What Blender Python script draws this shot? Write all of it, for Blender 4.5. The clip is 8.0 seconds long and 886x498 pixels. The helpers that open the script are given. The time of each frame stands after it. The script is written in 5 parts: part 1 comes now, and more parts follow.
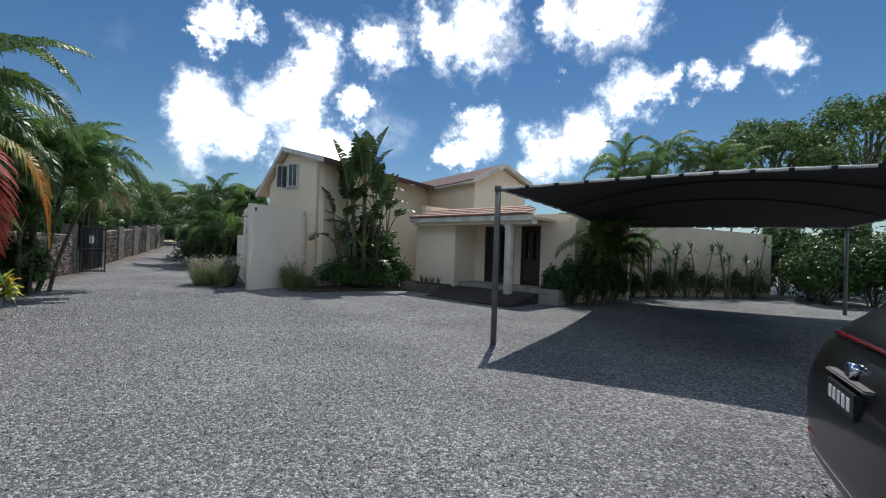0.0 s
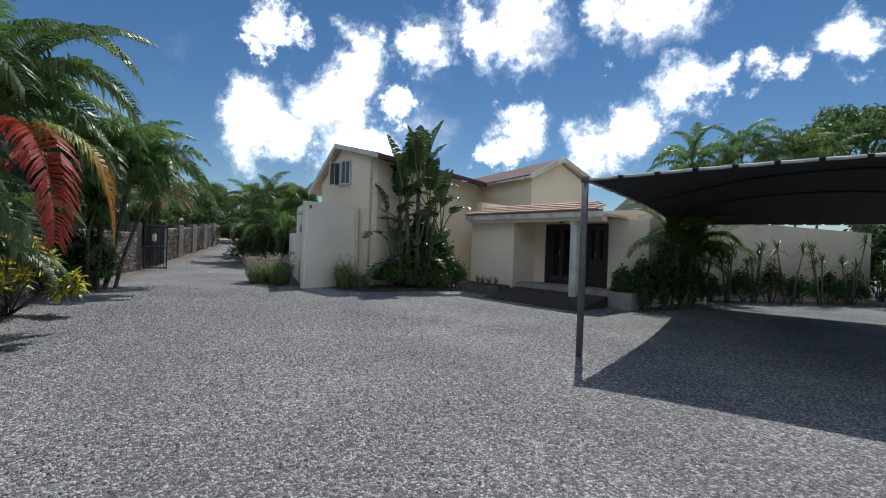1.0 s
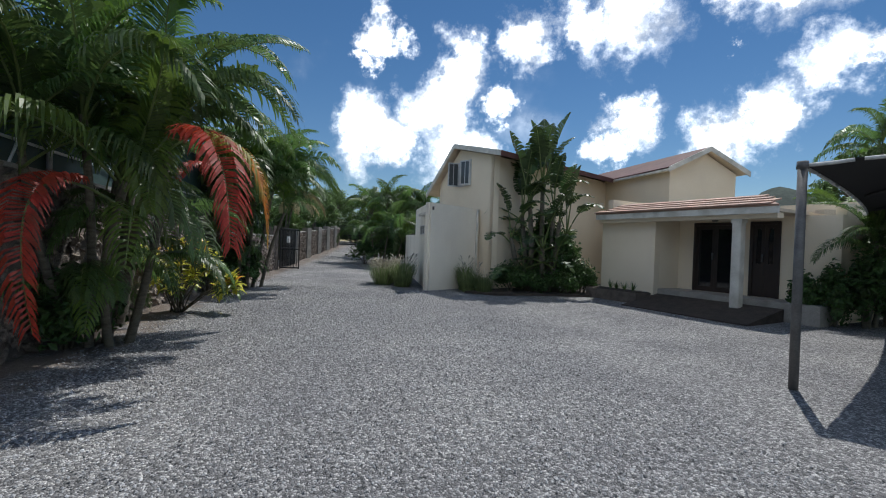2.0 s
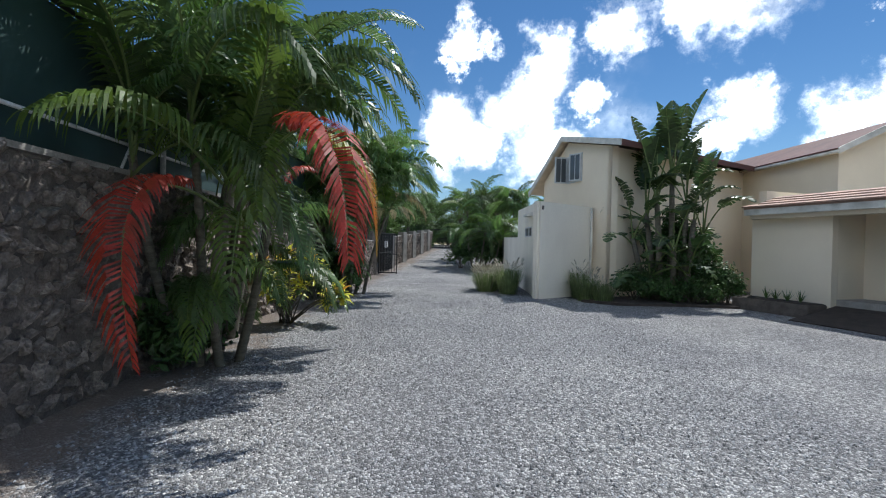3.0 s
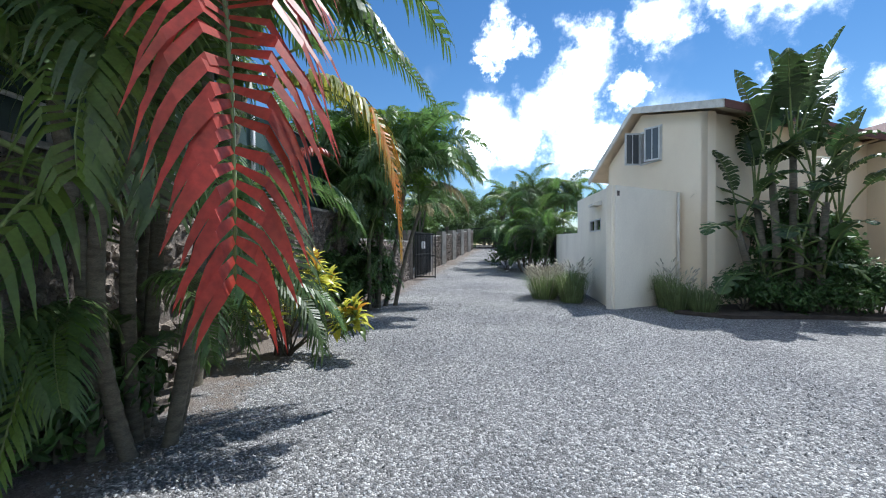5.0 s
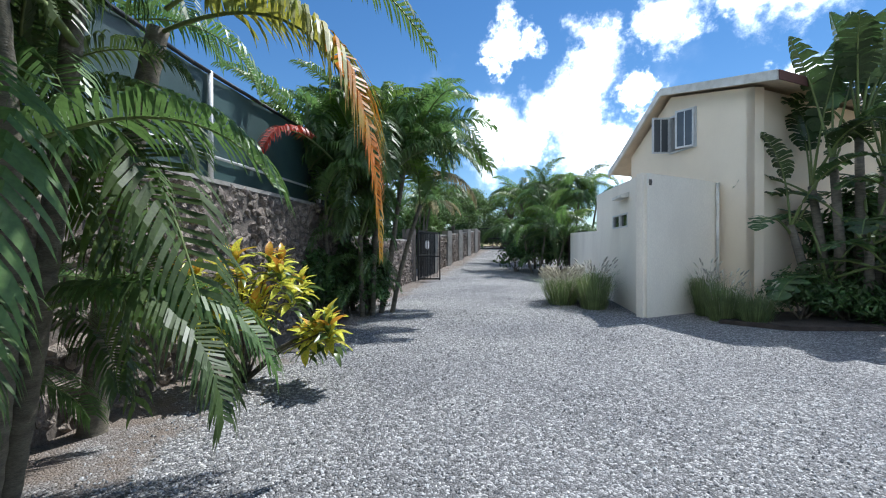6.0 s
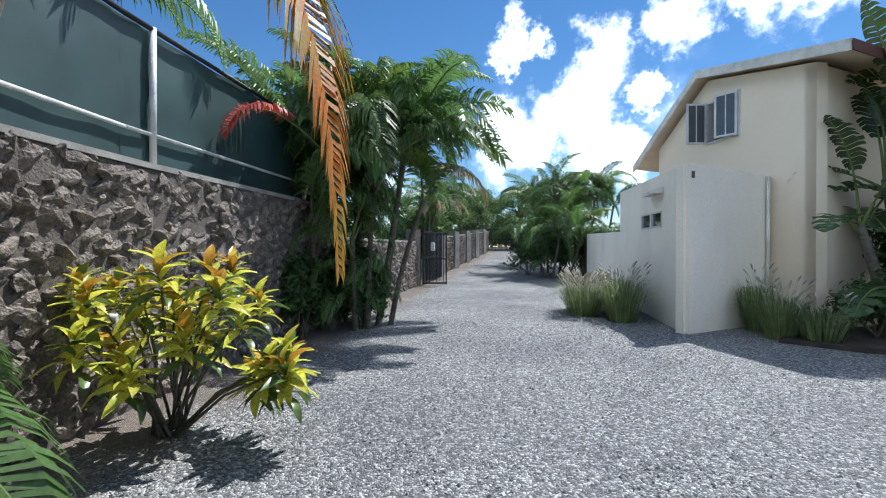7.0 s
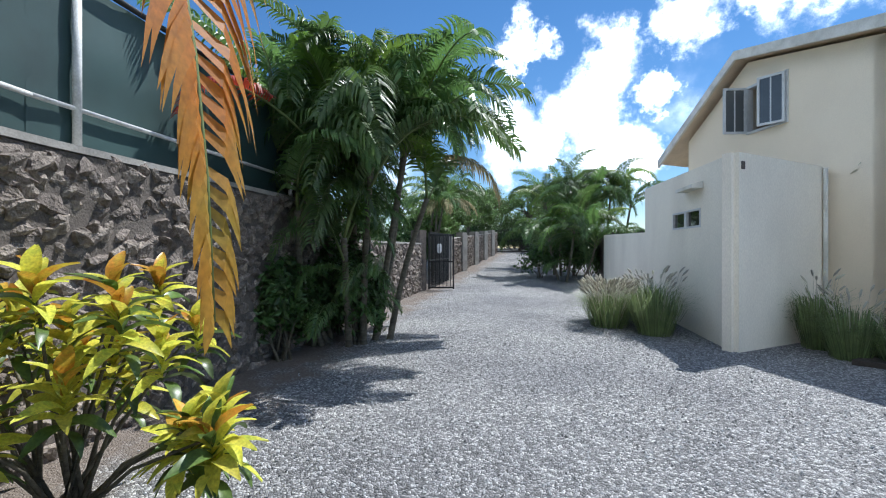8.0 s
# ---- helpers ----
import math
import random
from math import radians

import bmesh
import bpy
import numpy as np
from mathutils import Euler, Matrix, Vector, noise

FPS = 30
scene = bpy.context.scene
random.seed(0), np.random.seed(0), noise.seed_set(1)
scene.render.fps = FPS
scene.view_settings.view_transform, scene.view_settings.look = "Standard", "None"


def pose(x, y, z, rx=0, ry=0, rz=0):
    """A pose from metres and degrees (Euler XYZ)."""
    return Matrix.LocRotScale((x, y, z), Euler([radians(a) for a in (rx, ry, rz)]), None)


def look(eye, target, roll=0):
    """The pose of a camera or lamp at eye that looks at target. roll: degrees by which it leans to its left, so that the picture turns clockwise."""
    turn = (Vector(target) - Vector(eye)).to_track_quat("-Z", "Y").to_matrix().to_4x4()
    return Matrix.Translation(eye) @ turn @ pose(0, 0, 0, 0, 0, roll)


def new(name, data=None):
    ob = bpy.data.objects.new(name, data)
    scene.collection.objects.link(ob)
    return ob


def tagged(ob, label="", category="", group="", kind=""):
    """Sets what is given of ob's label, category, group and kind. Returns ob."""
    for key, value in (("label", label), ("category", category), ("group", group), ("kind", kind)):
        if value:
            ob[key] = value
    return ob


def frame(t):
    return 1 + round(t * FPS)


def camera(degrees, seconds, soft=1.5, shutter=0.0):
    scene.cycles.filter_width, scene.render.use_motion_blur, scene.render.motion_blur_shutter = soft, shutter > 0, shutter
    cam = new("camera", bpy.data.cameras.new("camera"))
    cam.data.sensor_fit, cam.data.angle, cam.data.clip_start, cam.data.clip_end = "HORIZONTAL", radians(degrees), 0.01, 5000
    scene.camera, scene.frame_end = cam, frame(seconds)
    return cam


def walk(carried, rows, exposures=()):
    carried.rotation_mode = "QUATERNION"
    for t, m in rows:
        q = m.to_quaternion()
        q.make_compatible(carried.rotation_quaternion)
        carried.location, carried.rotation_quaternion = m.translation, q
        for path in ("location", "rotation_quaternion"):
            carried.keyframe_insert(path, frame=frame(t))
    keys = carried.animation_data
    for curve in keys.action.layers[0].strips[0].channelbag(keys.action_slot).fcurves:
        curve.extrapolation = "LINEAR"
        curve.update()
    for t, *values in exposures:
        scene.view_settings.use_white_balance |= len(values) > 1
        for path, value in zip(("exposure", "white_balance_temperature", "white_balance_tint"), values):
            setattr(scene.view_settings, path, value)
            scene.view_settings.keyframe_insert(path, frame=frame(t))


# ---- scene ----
cam = camera(90.0, 8.0, soft=1.1)
PATH = [
    (0.0, 0.000, -0.000, 1.570, 0.00, 0.17, -1.87),
    (0.5, -0.184, 0.287, 1.588, 2.21, -0.02, -2.16),
    (1.0, -0.565, 0.716, 1.550, 5.34, -0.17, -2.09),
    (1.5, -1.019, 1.121, 1.496, 11.27, -0.51, -1.87),
    (2.0, -1.429, 1.235, 1.559, 18.40, -0.55, -2.08),
    (3.5, -2.937, 2.640, 1.593, 32.72, -0.46, -0.59),
    (4.0, -3.298, 3.108, 1.572, 33.99, -0.32, -0.15),
    (4.5, -3.587, 3.622, 1.574, 34.41, -0.51, -0.03),
    (6.0, -4.671, 5.414, 1.477, 35.54, -0.37, 0.09),
    (6.5, -5.050, 5.967, 1.517, 36.22, -0.31, -0.06),
    (7.0, -5.399, 6.488, 1.514, 36.52, -0.26, -0.04),
    (7.5, -5.733, 6.963, 1.533, 37.40, -0.17, 0.00),
    (8.0, -6.027, 7.356, 1.548, 37.47, -0.12, 0.01),
]
walk(cam, [(t, pose(x, y, z, 90 + pitch, roll, yaw)) for t, x, y, z, yaw, pitch, roll in PATH],
     exposures=[(0.0, 0.58, 6250, 9), (2.0, 0.54, 6200, 9), (3.5, 1.14, 5980, 8), (6.0, 1.32, 5900, 8), (8.0, 1.36, 5900, 8)])

# ---- world, sun ----
SUN_AZ, SUN_EL = 12.0, 60.0          # degrees from +y towards +x, and above the horizon
sun_way = Vector((math.sin(radians(SUN_AZ)) * math.cos(radians(SUN_EL)), math.cos(radians(SUN_AZ)) * math.cos(radians(SUN_EL)), math.sin(radians(SUN_EL))))
sun_lamp = bpy.data.lights.new("sun", "SUN")
sun_lamp.energy, sun_lamp.angle, sun_lamp.color = 2.65, radians(0.5), (1.0, 0.96, 0.9)
sun = new("sun", sun_lamp)
sun.matrix_world = look((0, 0, 30), Vector((0, 0, 30)) - sun_way)

# cumulus clouds: azimuth, elevation, radius in degrees
CLOUDS = [
    (-29, 13.2, 4.2), (-25.5, 12.6, 3.4), (-20.0, 16.0, 4.6), (-16.7, 21.5, 3.8), (-18.5, 19.0, 3.6), (-17.5, 11.8, 4.6), (-13.5, 10.5, 3.6),
    (-11.6, 17.2, 2.3), (-8.4, 24.8, 3.4), (-26.6, 24.6, 2.4), (-28, 21.6, 1.8), (2.5, 26.0, 5.0), (-2.0, 26.5, 3.0),
    (4.4, 15.0, 3.4), (1.2, 12.4, 2.6), (20, 28.2, 5.0), (14, 28.5, 3.0), (22.6, 18.6, 3.6), (17, 15.0, 3.6), (14, 12.0, 4.0), (26, 18.2, 2.2),
    (31, 19.6, 2.2), (37.2, 20.6, 3.0), (14.8, 21.8, 1.2),
]

# unseen clouds outside the view, added as fill light for the shaded walls
cloud_rng = random.Random(4)
for i in range(22):
    CLOUDS.append((60 + 11.2 * i + cloud_rng.uniform(-6, 6), cloud_rng.uniform(9, 62), cloud_rng.uniform(4.5, 9.0)))


def sky():
    world = bpy.data.worlds.new("world")
    scene.world = world
    world.use_nodes = True
    nt = world.node_tree
    nt.nodes.clear()
    N, L = nt.nodes.new, nt.links.new
    out, bg = N("ShaderNodeOutputWorld"), N("ShaderNodeBackground")
    st = N("ShaderNodeTexSky")
    st.sky_type, st.sun_disc = "NISHITA", False
    st.sun_elevation, st.sun_rotation = radians(SUN_EL), radians(SUN_AZ)
    st.air_density, st.dust_density, st.ozone_density = 1.0, 0.0, 2.5
    tc = N("ShaderNodeTexCoord")
    warp = N("ShaderNodeTexNoise")
    warp.inputs["Scale"].default_value, warp.inputs["Detail"].default_value, warp.inputs["Roughness"].default_value = 11.0, 9.0, 0.66
    L(tc.outputs["Generated"], warp.inputs["Vector"])
    sub = N("ShaderNodeVectorMath"); sub.operation = "SUBTRACT"
    L(warp.outputs["Color"], sub.inputs[0]); sub.inputs[1].default_value = (0.5, 0.5, 0.5)
    scl = N("ShaderNodeVectorMath"); scl.operation = "SCALE"; scl.inputs["Scale"].default_value = 0.22
    L(sub.outputs[0], scl.inputs[0])
    add = N("ShaderNodeVectorMath"); add.operation = "ADD"
    L(tc.outputs["Generated"], add.inputs[0]); L(scl.outputs[0], add.inputs[1])
    total = None
    for az, el, r in CLOUDS:
        a, e = radians(az), radians(el)
        d = N("ShaderNodeVectorMath"); d.operation = "DISTANCE"
        L(add.outputs[0], d.inputs[0])
        d.inputs[1].default_value = (math.sin(a) * math.cos(e), math.cos(a) * math.cos(e), math.sin(e))
        m = N("ShaderNodeMapRange")
        L(d.outputs["Value"], m.inputs["Value"])
        rr = math.radians(r) * 0.98
        m.inputs["From Min"].default_value, m.inputs["From Max"].default_value = rr * 1.28, rr * 0.2
        if total is None:
            total = m.outputs[0]
        else:
            mx = N("ShaderNodeMath"); mx.operation = "MAXIMUM"
            L(total, mx.inputs[0]); L(m.outputs[0], mx.inputs[1])
            total = mx.outputs[0]
    # scattered fair-weather clouds over the rest of the sky
    wide = N("ShaderNodeTexNoise")
    wide.noise_dimensions = "4D"
    wide.inputs["W"].default_value = 5.3
    wide.inputs["Scale"].default_value, wide.inputs["Detail"].default_value = 3.2, 6.0
    L(tc.outputs["Generated"], wide.inputs["Vector"])
    wm = N("ShaderNodeMapRange")
    L(wide.outputs["Fac"], wm.inputs["Value"])
    wm.inputs["From Min"].default_value, wm.inputs["From Max"].default_value, wm.inputs["To Max"].default_value = 0.58, 0.80, 0.8
    mx = N("ShaderNodeMath"); mx.operation = "MAXIMUM"
    L(total, mx.inputs[0]); L(wm.outputs[0], mx.inputs[1])
    ramp = N("ShaderNodeValToRGB")
    ramp.color_ramp.elements[0].position, ramp.color_ramp.elements[1].position = 0.0, 0.8
    L(mx.outputs[0], ramp.inputs["Fac"])
    soft = N("ShaderNodeMath"); soft.operation = "POWER"; soft.inputs[1].default_value = 2.3
    L(ramp.outputs["Color"], soft.inputs[0])
    blue = N("ShaderNodeHueSaturation")
    blue.inputs["Saturation"].default_value, blue.inputs["Value"].default_value = 1.2, 0.325
    L(st.outputs["Color"], blue.inputs["Color"])
    # cloud bodies: sunlit tops and greyer folds
    fold = N("ShaderNodeTexNoise")
    fold.inputs["Scale"].default_value, fold.inputs["Detail"].default_value = 14.0, 5.0
    L(add.outputs[0], fold.inputs["Vector"])
    body = N("ShaderNodeMapRange")
    L(fold.outputs["Fac"], body.inputs["Value"])
    body.inputs["From Min"].default_value, body.inputs["From Max"].default_value, body.inputs["To Min"].default_value, body.inputs["To Max"].default_value = 0.34, 0.62, 5.5, 18.0
    tone = N("ShaderNodeVectorMath"); tone.operation = "SCALE"; tone.inputs[0].default_value = (0.97, 0.985, 1.0)
    L(body.outputs[0], tone.inputs["Scale"])
    mix = N("ShaderNodeMix"); mix.data_type = "RGBA"
    L(soft.outputs[0], mix.inputs["Factor"])
    L(blue.outputs["Color"], mix.inputs["A"])
    L(tone.outputs[0], mix.inputs["B"])
    L(mix.outputs["Result"], bg.inputs["Color"])
    bg.inputs["Strength"].default_value = 0.15
    L(bg.outputs[0], out.inputs[0])


sky()

# ---- materials ----
def material(name, base, rough=0.8, scale=6.0, amount=0.25, fine=60.0, bump=0.2, depth=0.01, metal=0.0, tint=None, spec=0.5, per_object=0.0, per_island=0.0, stretch=(1, 1, 1), through_light=0.0, coat=0.0):
    """Two-scale noise colour and fine relief, in world metres."""
    m = bpy.data.materials.new(name)
    m.use_nodes = True
    nt = m.node_tree
    N, L = nt.nodes.new, nt.links.new
    b = nt.nodes["Principled BSDF"]
    b.inputs["Roughness"].default_value, b.inputs["Metallic"].default_value = rough, metal
    b.inputs["Specular IOR Level"].default_value = spec
    b.inputs["Coat Weight"].default_value = coat
    geo = N("ShaderNodeNewGeometry")
    mp = N("ShaderNodeMapping"); mp.inputs["Scale"].default_value = stretch
    L(geo.outputs["Position"], mp.inputs["Vector"])
    big, small = N("ShaderNodeTexNoise"), N("ShaderNodeTexNoise")
    for n, s, d in ((big, scale, 4.0), (small, fine, 3.0)):
        n.inputs["Scale"].default_value, n.inputs["Detail"].default_value = s, d
        L(mp.outputs[0], n.inputs["Vector"])
    ramp = N("ShaderNodeValToRGB")
    c2 = tint or tuple(c * (1 - amount) for c in base)
    ramp.color_ramp.elements[0].color, ramp.color_ramp.elements[1].color = (*c2, 1), (*base, 1)
    ramp.color_ramp.elements[0].position, ramp.color_ramp.elements[1].position = 0.32, 0.62
    L(big.outputs["Fac"], ramp.inputs["Fac"])
    mul = N("ShaderNodeMix"); mul.data_type, mul.blend_type = "RGBA", "MULTIPLY"
    mul.inputs["Factor"].default_value = min(1.0, amount * 1.5)
    L(ramp.outputs["Color"], mul.inputs["A"])
    gr = N("ShaderNodeMapRange")
    L(small.outputs["Fac"], gr.inputs["Value"])
    gr.inputs["From Min"].default_value, gr.inputs["From Max"].default_value, gr.inputs["To Min"].default_value, gr.inputs["To Max"].default_value = 0.3, 0.7, 0.6, 1.25
    L(gr.outputs[0], mul.inputs["B"])
    col = mul.outputs["Result"]
    if per_object or per_island:
        hs = N("ShaderNodeHueSaturation")
        src = N("ShaderNodeObjectInfo").outputs["Random"] if per_object else geo.outputs["Random Per Island"]
        vr = N("ShaderNodeMapRange")
        L(src, vr.inputs["Value"])
        k = per_object or per_island
        vr.inputs["To Min"].default_value, vr.inputs["To Max"].default_value = 1 - k, 1 + k
        L(vr.outputs[0], hs.inputs["Value"]); L(col, hs.inputs["Color"])
        hr = N("ShaderNodeMapRange")
        L(src, hr.inputs["Value"])
        hr.inputs["To Min"].default_value, hr.inputs["To Max"].default_value = 0.5 - 0.03 * k, 0.5 + 0.03 * k
        L(hr.outputs[0], hs.inputs["Hue"])
        col = hs.outputs["Color"]
    L(col, b.inputs["Base Color"])
    bp = N("ShaderNodeBump")
    bp.inputs["Strength"].default_value, bp.inputs["Distance"].default_value = bump, depth
    L(small.outputs["Fac"], bp.inputs["Height"])
    L(bp.outputs[0], b.inputs["Normal"])
    if through_light:
        tr = N("ShaderNodeBsdfTranslucent")
        L(col, tr.inputs["Color"]); L(bp.outputs[0], tr.inputs["Normal"])
        ms = N("ShaderNodeMixShader"); ms.inputs["Fac"].default_value = through_light
        L(b.outputs[0], ms.inputs[1]); L(tr.outputs[0], ms.inputs[2])
        L(ms.outputs[0], nt.nodes["Material Output"].inputs["Surface"])
    return m


def gravel_material():
    """Crushed grey basalt: small angular stones of mixed greys, with earth showing along the edges."""
    m = bpy.data.materials.new("gravel")
    m.use_nodes = True
    nt = m.node_tree
    N, L = nt.nodes.new, nt.links.new
    b = nt.nodes["Principled BSDF"]
    b.inputs["Roughness"].default_value = 0.85
    geo = N("ShaderNodeNewGeometry")
    vo = N("ShaderNodeTexVoronoi"); vo.inputs["Scale"].default_value = 46.0
    L(geo.outputs["Position"], vo.inputs["Vector"])
    ve = N("ShaderNodeTexVoronoi"); ve.inputs["Scale"].default_value = 46.0; ve.feature = "DISTANCE_TO_EDGE"
    L(geo.outputs["Position"], ve.inputs["Vector"])
    sep = N("ShaderNodeSeparateColor")
    L(vo.outputs["Color"], sep.inputs[0])
    ramp = N("ShaderNodeValToRGB")
    e = ramp.color_ramp.elements
    e[0].color, e[1].color = (0.13, 0.13, 0.133, 1), (0.64, 0.64, 0.632, 1)
    mid = e.new(0.55); mid.color = (0.28, 0.28, 0.283, 1)
    L(sep.outputs[0], ramp.inputs["Fac"])
    big = N("ShaderNodeTexNoise"); big.inputs["Scale"].default_value, big.inputs["Detail"].default_value = 0.45, 5.0
    L(geo.outputs["Position"], big.inputs["Vector"])
    br = N("ShaderNodeValToRGB")
    br.color_ramp.elements[0].color, br.color_ramp.elements[1].color = (0.74, 0.73, 0.74, 1), (1.12, 1.10, 1.06, 1)
    br.color_ramp.elements[0].position, br.color_ramp.elements[1].position = 0.35, 0.68
    L(big.outputs["Fac"], br.inputs["Fac"])
    mul = N("ShaderNodeMix"); mul.data_type, mul.blend_type = "RGBA", "MULTIPLY"; mul.inputs["Factor"].default_value = 1.0
    L(ramp.outputs["Color"], mul.inputs["A"]); L(br.outputs["Color"], mul.inputs["B"])
    gap = N("ShaderNodeMapRange"); gap.inputs["From Max"].default_value = 0.12; gap.inputs["To Min"].default_value = 0.45
    L(ve.outputs["Distance"], gap.inputs["Value"])
    mu2 = N("ShaderNodeMix"); mu2.data_type, mu2.blend_type = "RGBA", "MULTIPLY"; mu2.inputs["Factor"].default_value = 1.0
    L(mul.outputs["Result"], mu2.inputs["A"]); L(gap.outputs[0], mu2.inputs["B"])
    # bare brown earth at the foot of the stone wall
    earth = N("ShaderNodeAttribute"); earth.attribute_name = "earth"
    en = N("ShaderNodeTexNoise"); en.inputs["Scale"].default_value, en.inputs["Detail"].default_value = 2.2, 6.0
    L(geo.outputs["Position"], en.inputs["Vector"])
    ea = N("ShaderNodeMath"); ea.operation = "MULTIPLY_ADD"; ea.inputs[1].default_value = 1.0
    L(earth.outputs["Fac"], ea.inputs[0]); L(en.outputs["Fac"], ea.inputs[2])
    er = N("ShaderNodeMapRange"); er.inputs["From Min"].default_value, er.inputs["From Max"].default_value = 0.95, 1.25; er.inputs["To Max"].default_value = 0.85
    L(ea.outputs[0], er.inputs["Value"])
    mx = N("ShaderNodeMix"); mx.data_type = "RGBA"
    L(er.outputs[0], mx.inputs["Factor"]); L(mu2.outputs["Result"], mx.inputs["A"]); mx.inputs["B"].default_value = (0.20, 0.155, 0.12, 1)
    L(mx.outputs["Result"], b.inputs["Base Color"])
    bp = N("ShaderNodeBump"); bp.inputs["Strength"].default_value, bp.inputs["Distance"].default_value = 1.0, 0.02
    hh = N("ShaderNodeMath"); hh.operation = "MULTIPLY_ADD"; hh.inputs[1].default_value = 1.4
    L(ve.outputs["Distance"], hh.inputs[0]); L(sep.outputs[1], hh.inputs[2])
    L(hh.outputs[0], bp.inputs["Height"]); L(bp.outputs[0], b.inputs["Normal"])
    return m


GRAVEL = gravel_material()
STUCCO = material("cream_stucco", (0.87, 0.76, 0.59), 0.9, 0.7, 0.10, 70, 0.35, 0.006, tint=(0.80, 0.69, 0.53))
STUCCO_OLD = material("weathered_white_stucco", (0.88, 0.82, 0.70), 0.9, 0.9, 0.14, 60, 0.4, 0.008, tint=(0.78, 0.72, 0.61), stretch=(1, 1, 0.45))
# mottled garden wall cream, with the net's and plants' shade in its colour
STUCCO_GARDEN = material("shade_toned_cream_stucco", (0.72, 0.62, 0.48), 0.9, 0.8, 0.3, 70, 0.35, 0.006, tint=(0.58, 0.50, 0.39), stretch=(1, 1, 0.5))
TRIM = material("white_painted_trim", (0.72, 0.70, 0.64), 0.6, 3, 0.12, 40, 0.1, 0.003, tint=(0.5, 0.48, 0.42))
SOFFIT = material("soffit_boards", (0.66, 0.55, 0.41), 0.8, 3, 0.15, 40, 0.1, 0.003)
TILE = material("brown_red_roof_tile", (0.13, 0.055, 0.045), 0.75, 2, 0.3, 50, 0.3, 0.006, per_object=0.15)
# canopy tile: full sunlight is put into its paler colour
TILE_SUNLIT = material("sunlit_terracotta_tile", (0.44, 0.27, 0.20), 0.75, 2, 0.3, 50, 0.3, 0.006, per_object=0.18, tint=(0.32, 0.22, 0.17))
GLASS_DARK = material("dark_window_glass", (0.012, 0.013, 0.015), 0.04, 3, 0.1, 30, 0.0, 0.001, spec=0.6)
DARKWOOD = material("dark_stained_wood", (0.035, 0.022, 0.017), 0.45, 4, 0.3, 80, 0.1, 0.002, stretch=(1, 1, 0.15))
STEEL = material("galvanised_steel", (0.16, 0.155, 0.15), 0.6, 8, 0.3, 60, 0.08, 0.002, metal=0.3)
WHITE_STEEL = material("weathered_white_steel", (0.68, 0.68, 0.66), 0.5, 8, 0.25, 60, 0.08, 0.002)
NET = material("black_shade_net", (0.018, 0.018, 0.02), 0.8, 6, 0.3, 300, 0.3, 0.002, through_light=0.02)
# upper face of the same net, its sunlight put into a grey colour
NET_TOP = material("sunlit_top_shade_net", (0.20, 0.205, 0.215), 0.8, 2, 0.2, 300, 0.3, 0.002)
HEM = material("pale_hem_cord", (0.62, 0.62, 0.6), 0.7, 8, 0.2, 90, 0.1, 0.002)
SCREEN = material("green_screen_mesh", (0.040, 0.082, 0.080), 0.55, 1.2, 0.45, 220, 0.2, 0.002, tint=(0.024, 0.050, 0.049))
STONE = material("basalt_rubble", (0.27, 0.225, 0.19), 0.92, 9, 0.5, 38, 1.0, 0.03, per_object=0.25)
STONE_FAR = material("basalt_rubble_far", (0.27, 0.225, 0.19), 0.92, 9, 0.5, 38, 1.0, 0.03, per_island=0.25)
MORTAR = material("wall_mortar", (0.16, 0.135, 0.115), 0.95, 6, 0.4, 50, 0.7, 0.015)
CONCRETE = material("grey_concrete", (0.36, 0.34, 0.31), 0.9, 3, 0.3, 50, 0.4, 0.006)
BARK = material("palm_stem_bark", (0.17, 0.15, 0.11), 0.85, 9, 0.45, 60, 0.5, 0.008, stretch=(1, 1, 3))
FROND = material("green_palm_leaf", (0.12, 0.205, 0.055), 0.42, 5, 0.35, 60, 0.05, 0.001, per_object=0.35, through_light=0.45, spec=0.6)
# lighter leaf for young fronds, and sunlight put into the colour of sunlit ones
FROND_LIGHT = material("young_or_sunlit_yellow_green_palm_leaf", (0.15, 0.25, 0.04), 0.42, 5, 0.3, 60, 0.05, 0.001, per_object=0.25, through_light=0.48, spec=0.6)
FROND_RED = material("dying_red_palm_leaf", (0.50, 0.055, 0.03), 0.45, 7, 0.4, 60, 0.05, 0.001, per_object=0.15, through_light=0.4, tint=(0.30, 0.05, 0.02))
FROND_TURNING = material("yellowing_palm_leaf", (0.40, 0.36, 0.05), 0.45, 3, 0.4, 60, 0.05, 0.001, through_light=0.45, tint=(0.22, 0.26, 0.05))
FROND_ORANGE = material("dying_orange_palm_leaf", (0.62, 0.22, 0.02), 0.5, 2.2, 0.4, 60, 0.05, 0.001, per_object=0.15, through_light=0.45, tint=(0.42, 0.33, 0.05))
FROND_DRY = material("dry_straw_palm_leaf", (0.42, 0.34, 0.17), 0.7, 5, 0.4, 60, 0.05, 0.001, per_object=0.25, through_light=0.3)
RACHIS = material("green_leaf_stalk", (0.16, 0.21, 0.06), 0.5, 6, 0.3, 60, 0.1, 0.001)
BROAD = material("broad_banana_leaf", (0.065, 0.115, 0.035), 0.4, 5, 0.35, 50, 0.1, 0.002, per_object=0.35, through_light=0.3)
LEAF = material("bush_leaf", (0.075, 0.14, 0.035), 0.45, 4, 0.3, 60, 0.05, 0.001, per_island=0.45, through_light=0.25)
TREE_LEAF = material("tree_leaf", (0.16, 0.25, 0.075), 0.5, 1.5, 0.35, 40, 0.05, 0.001, per_island=0.4, through_light=0.35)
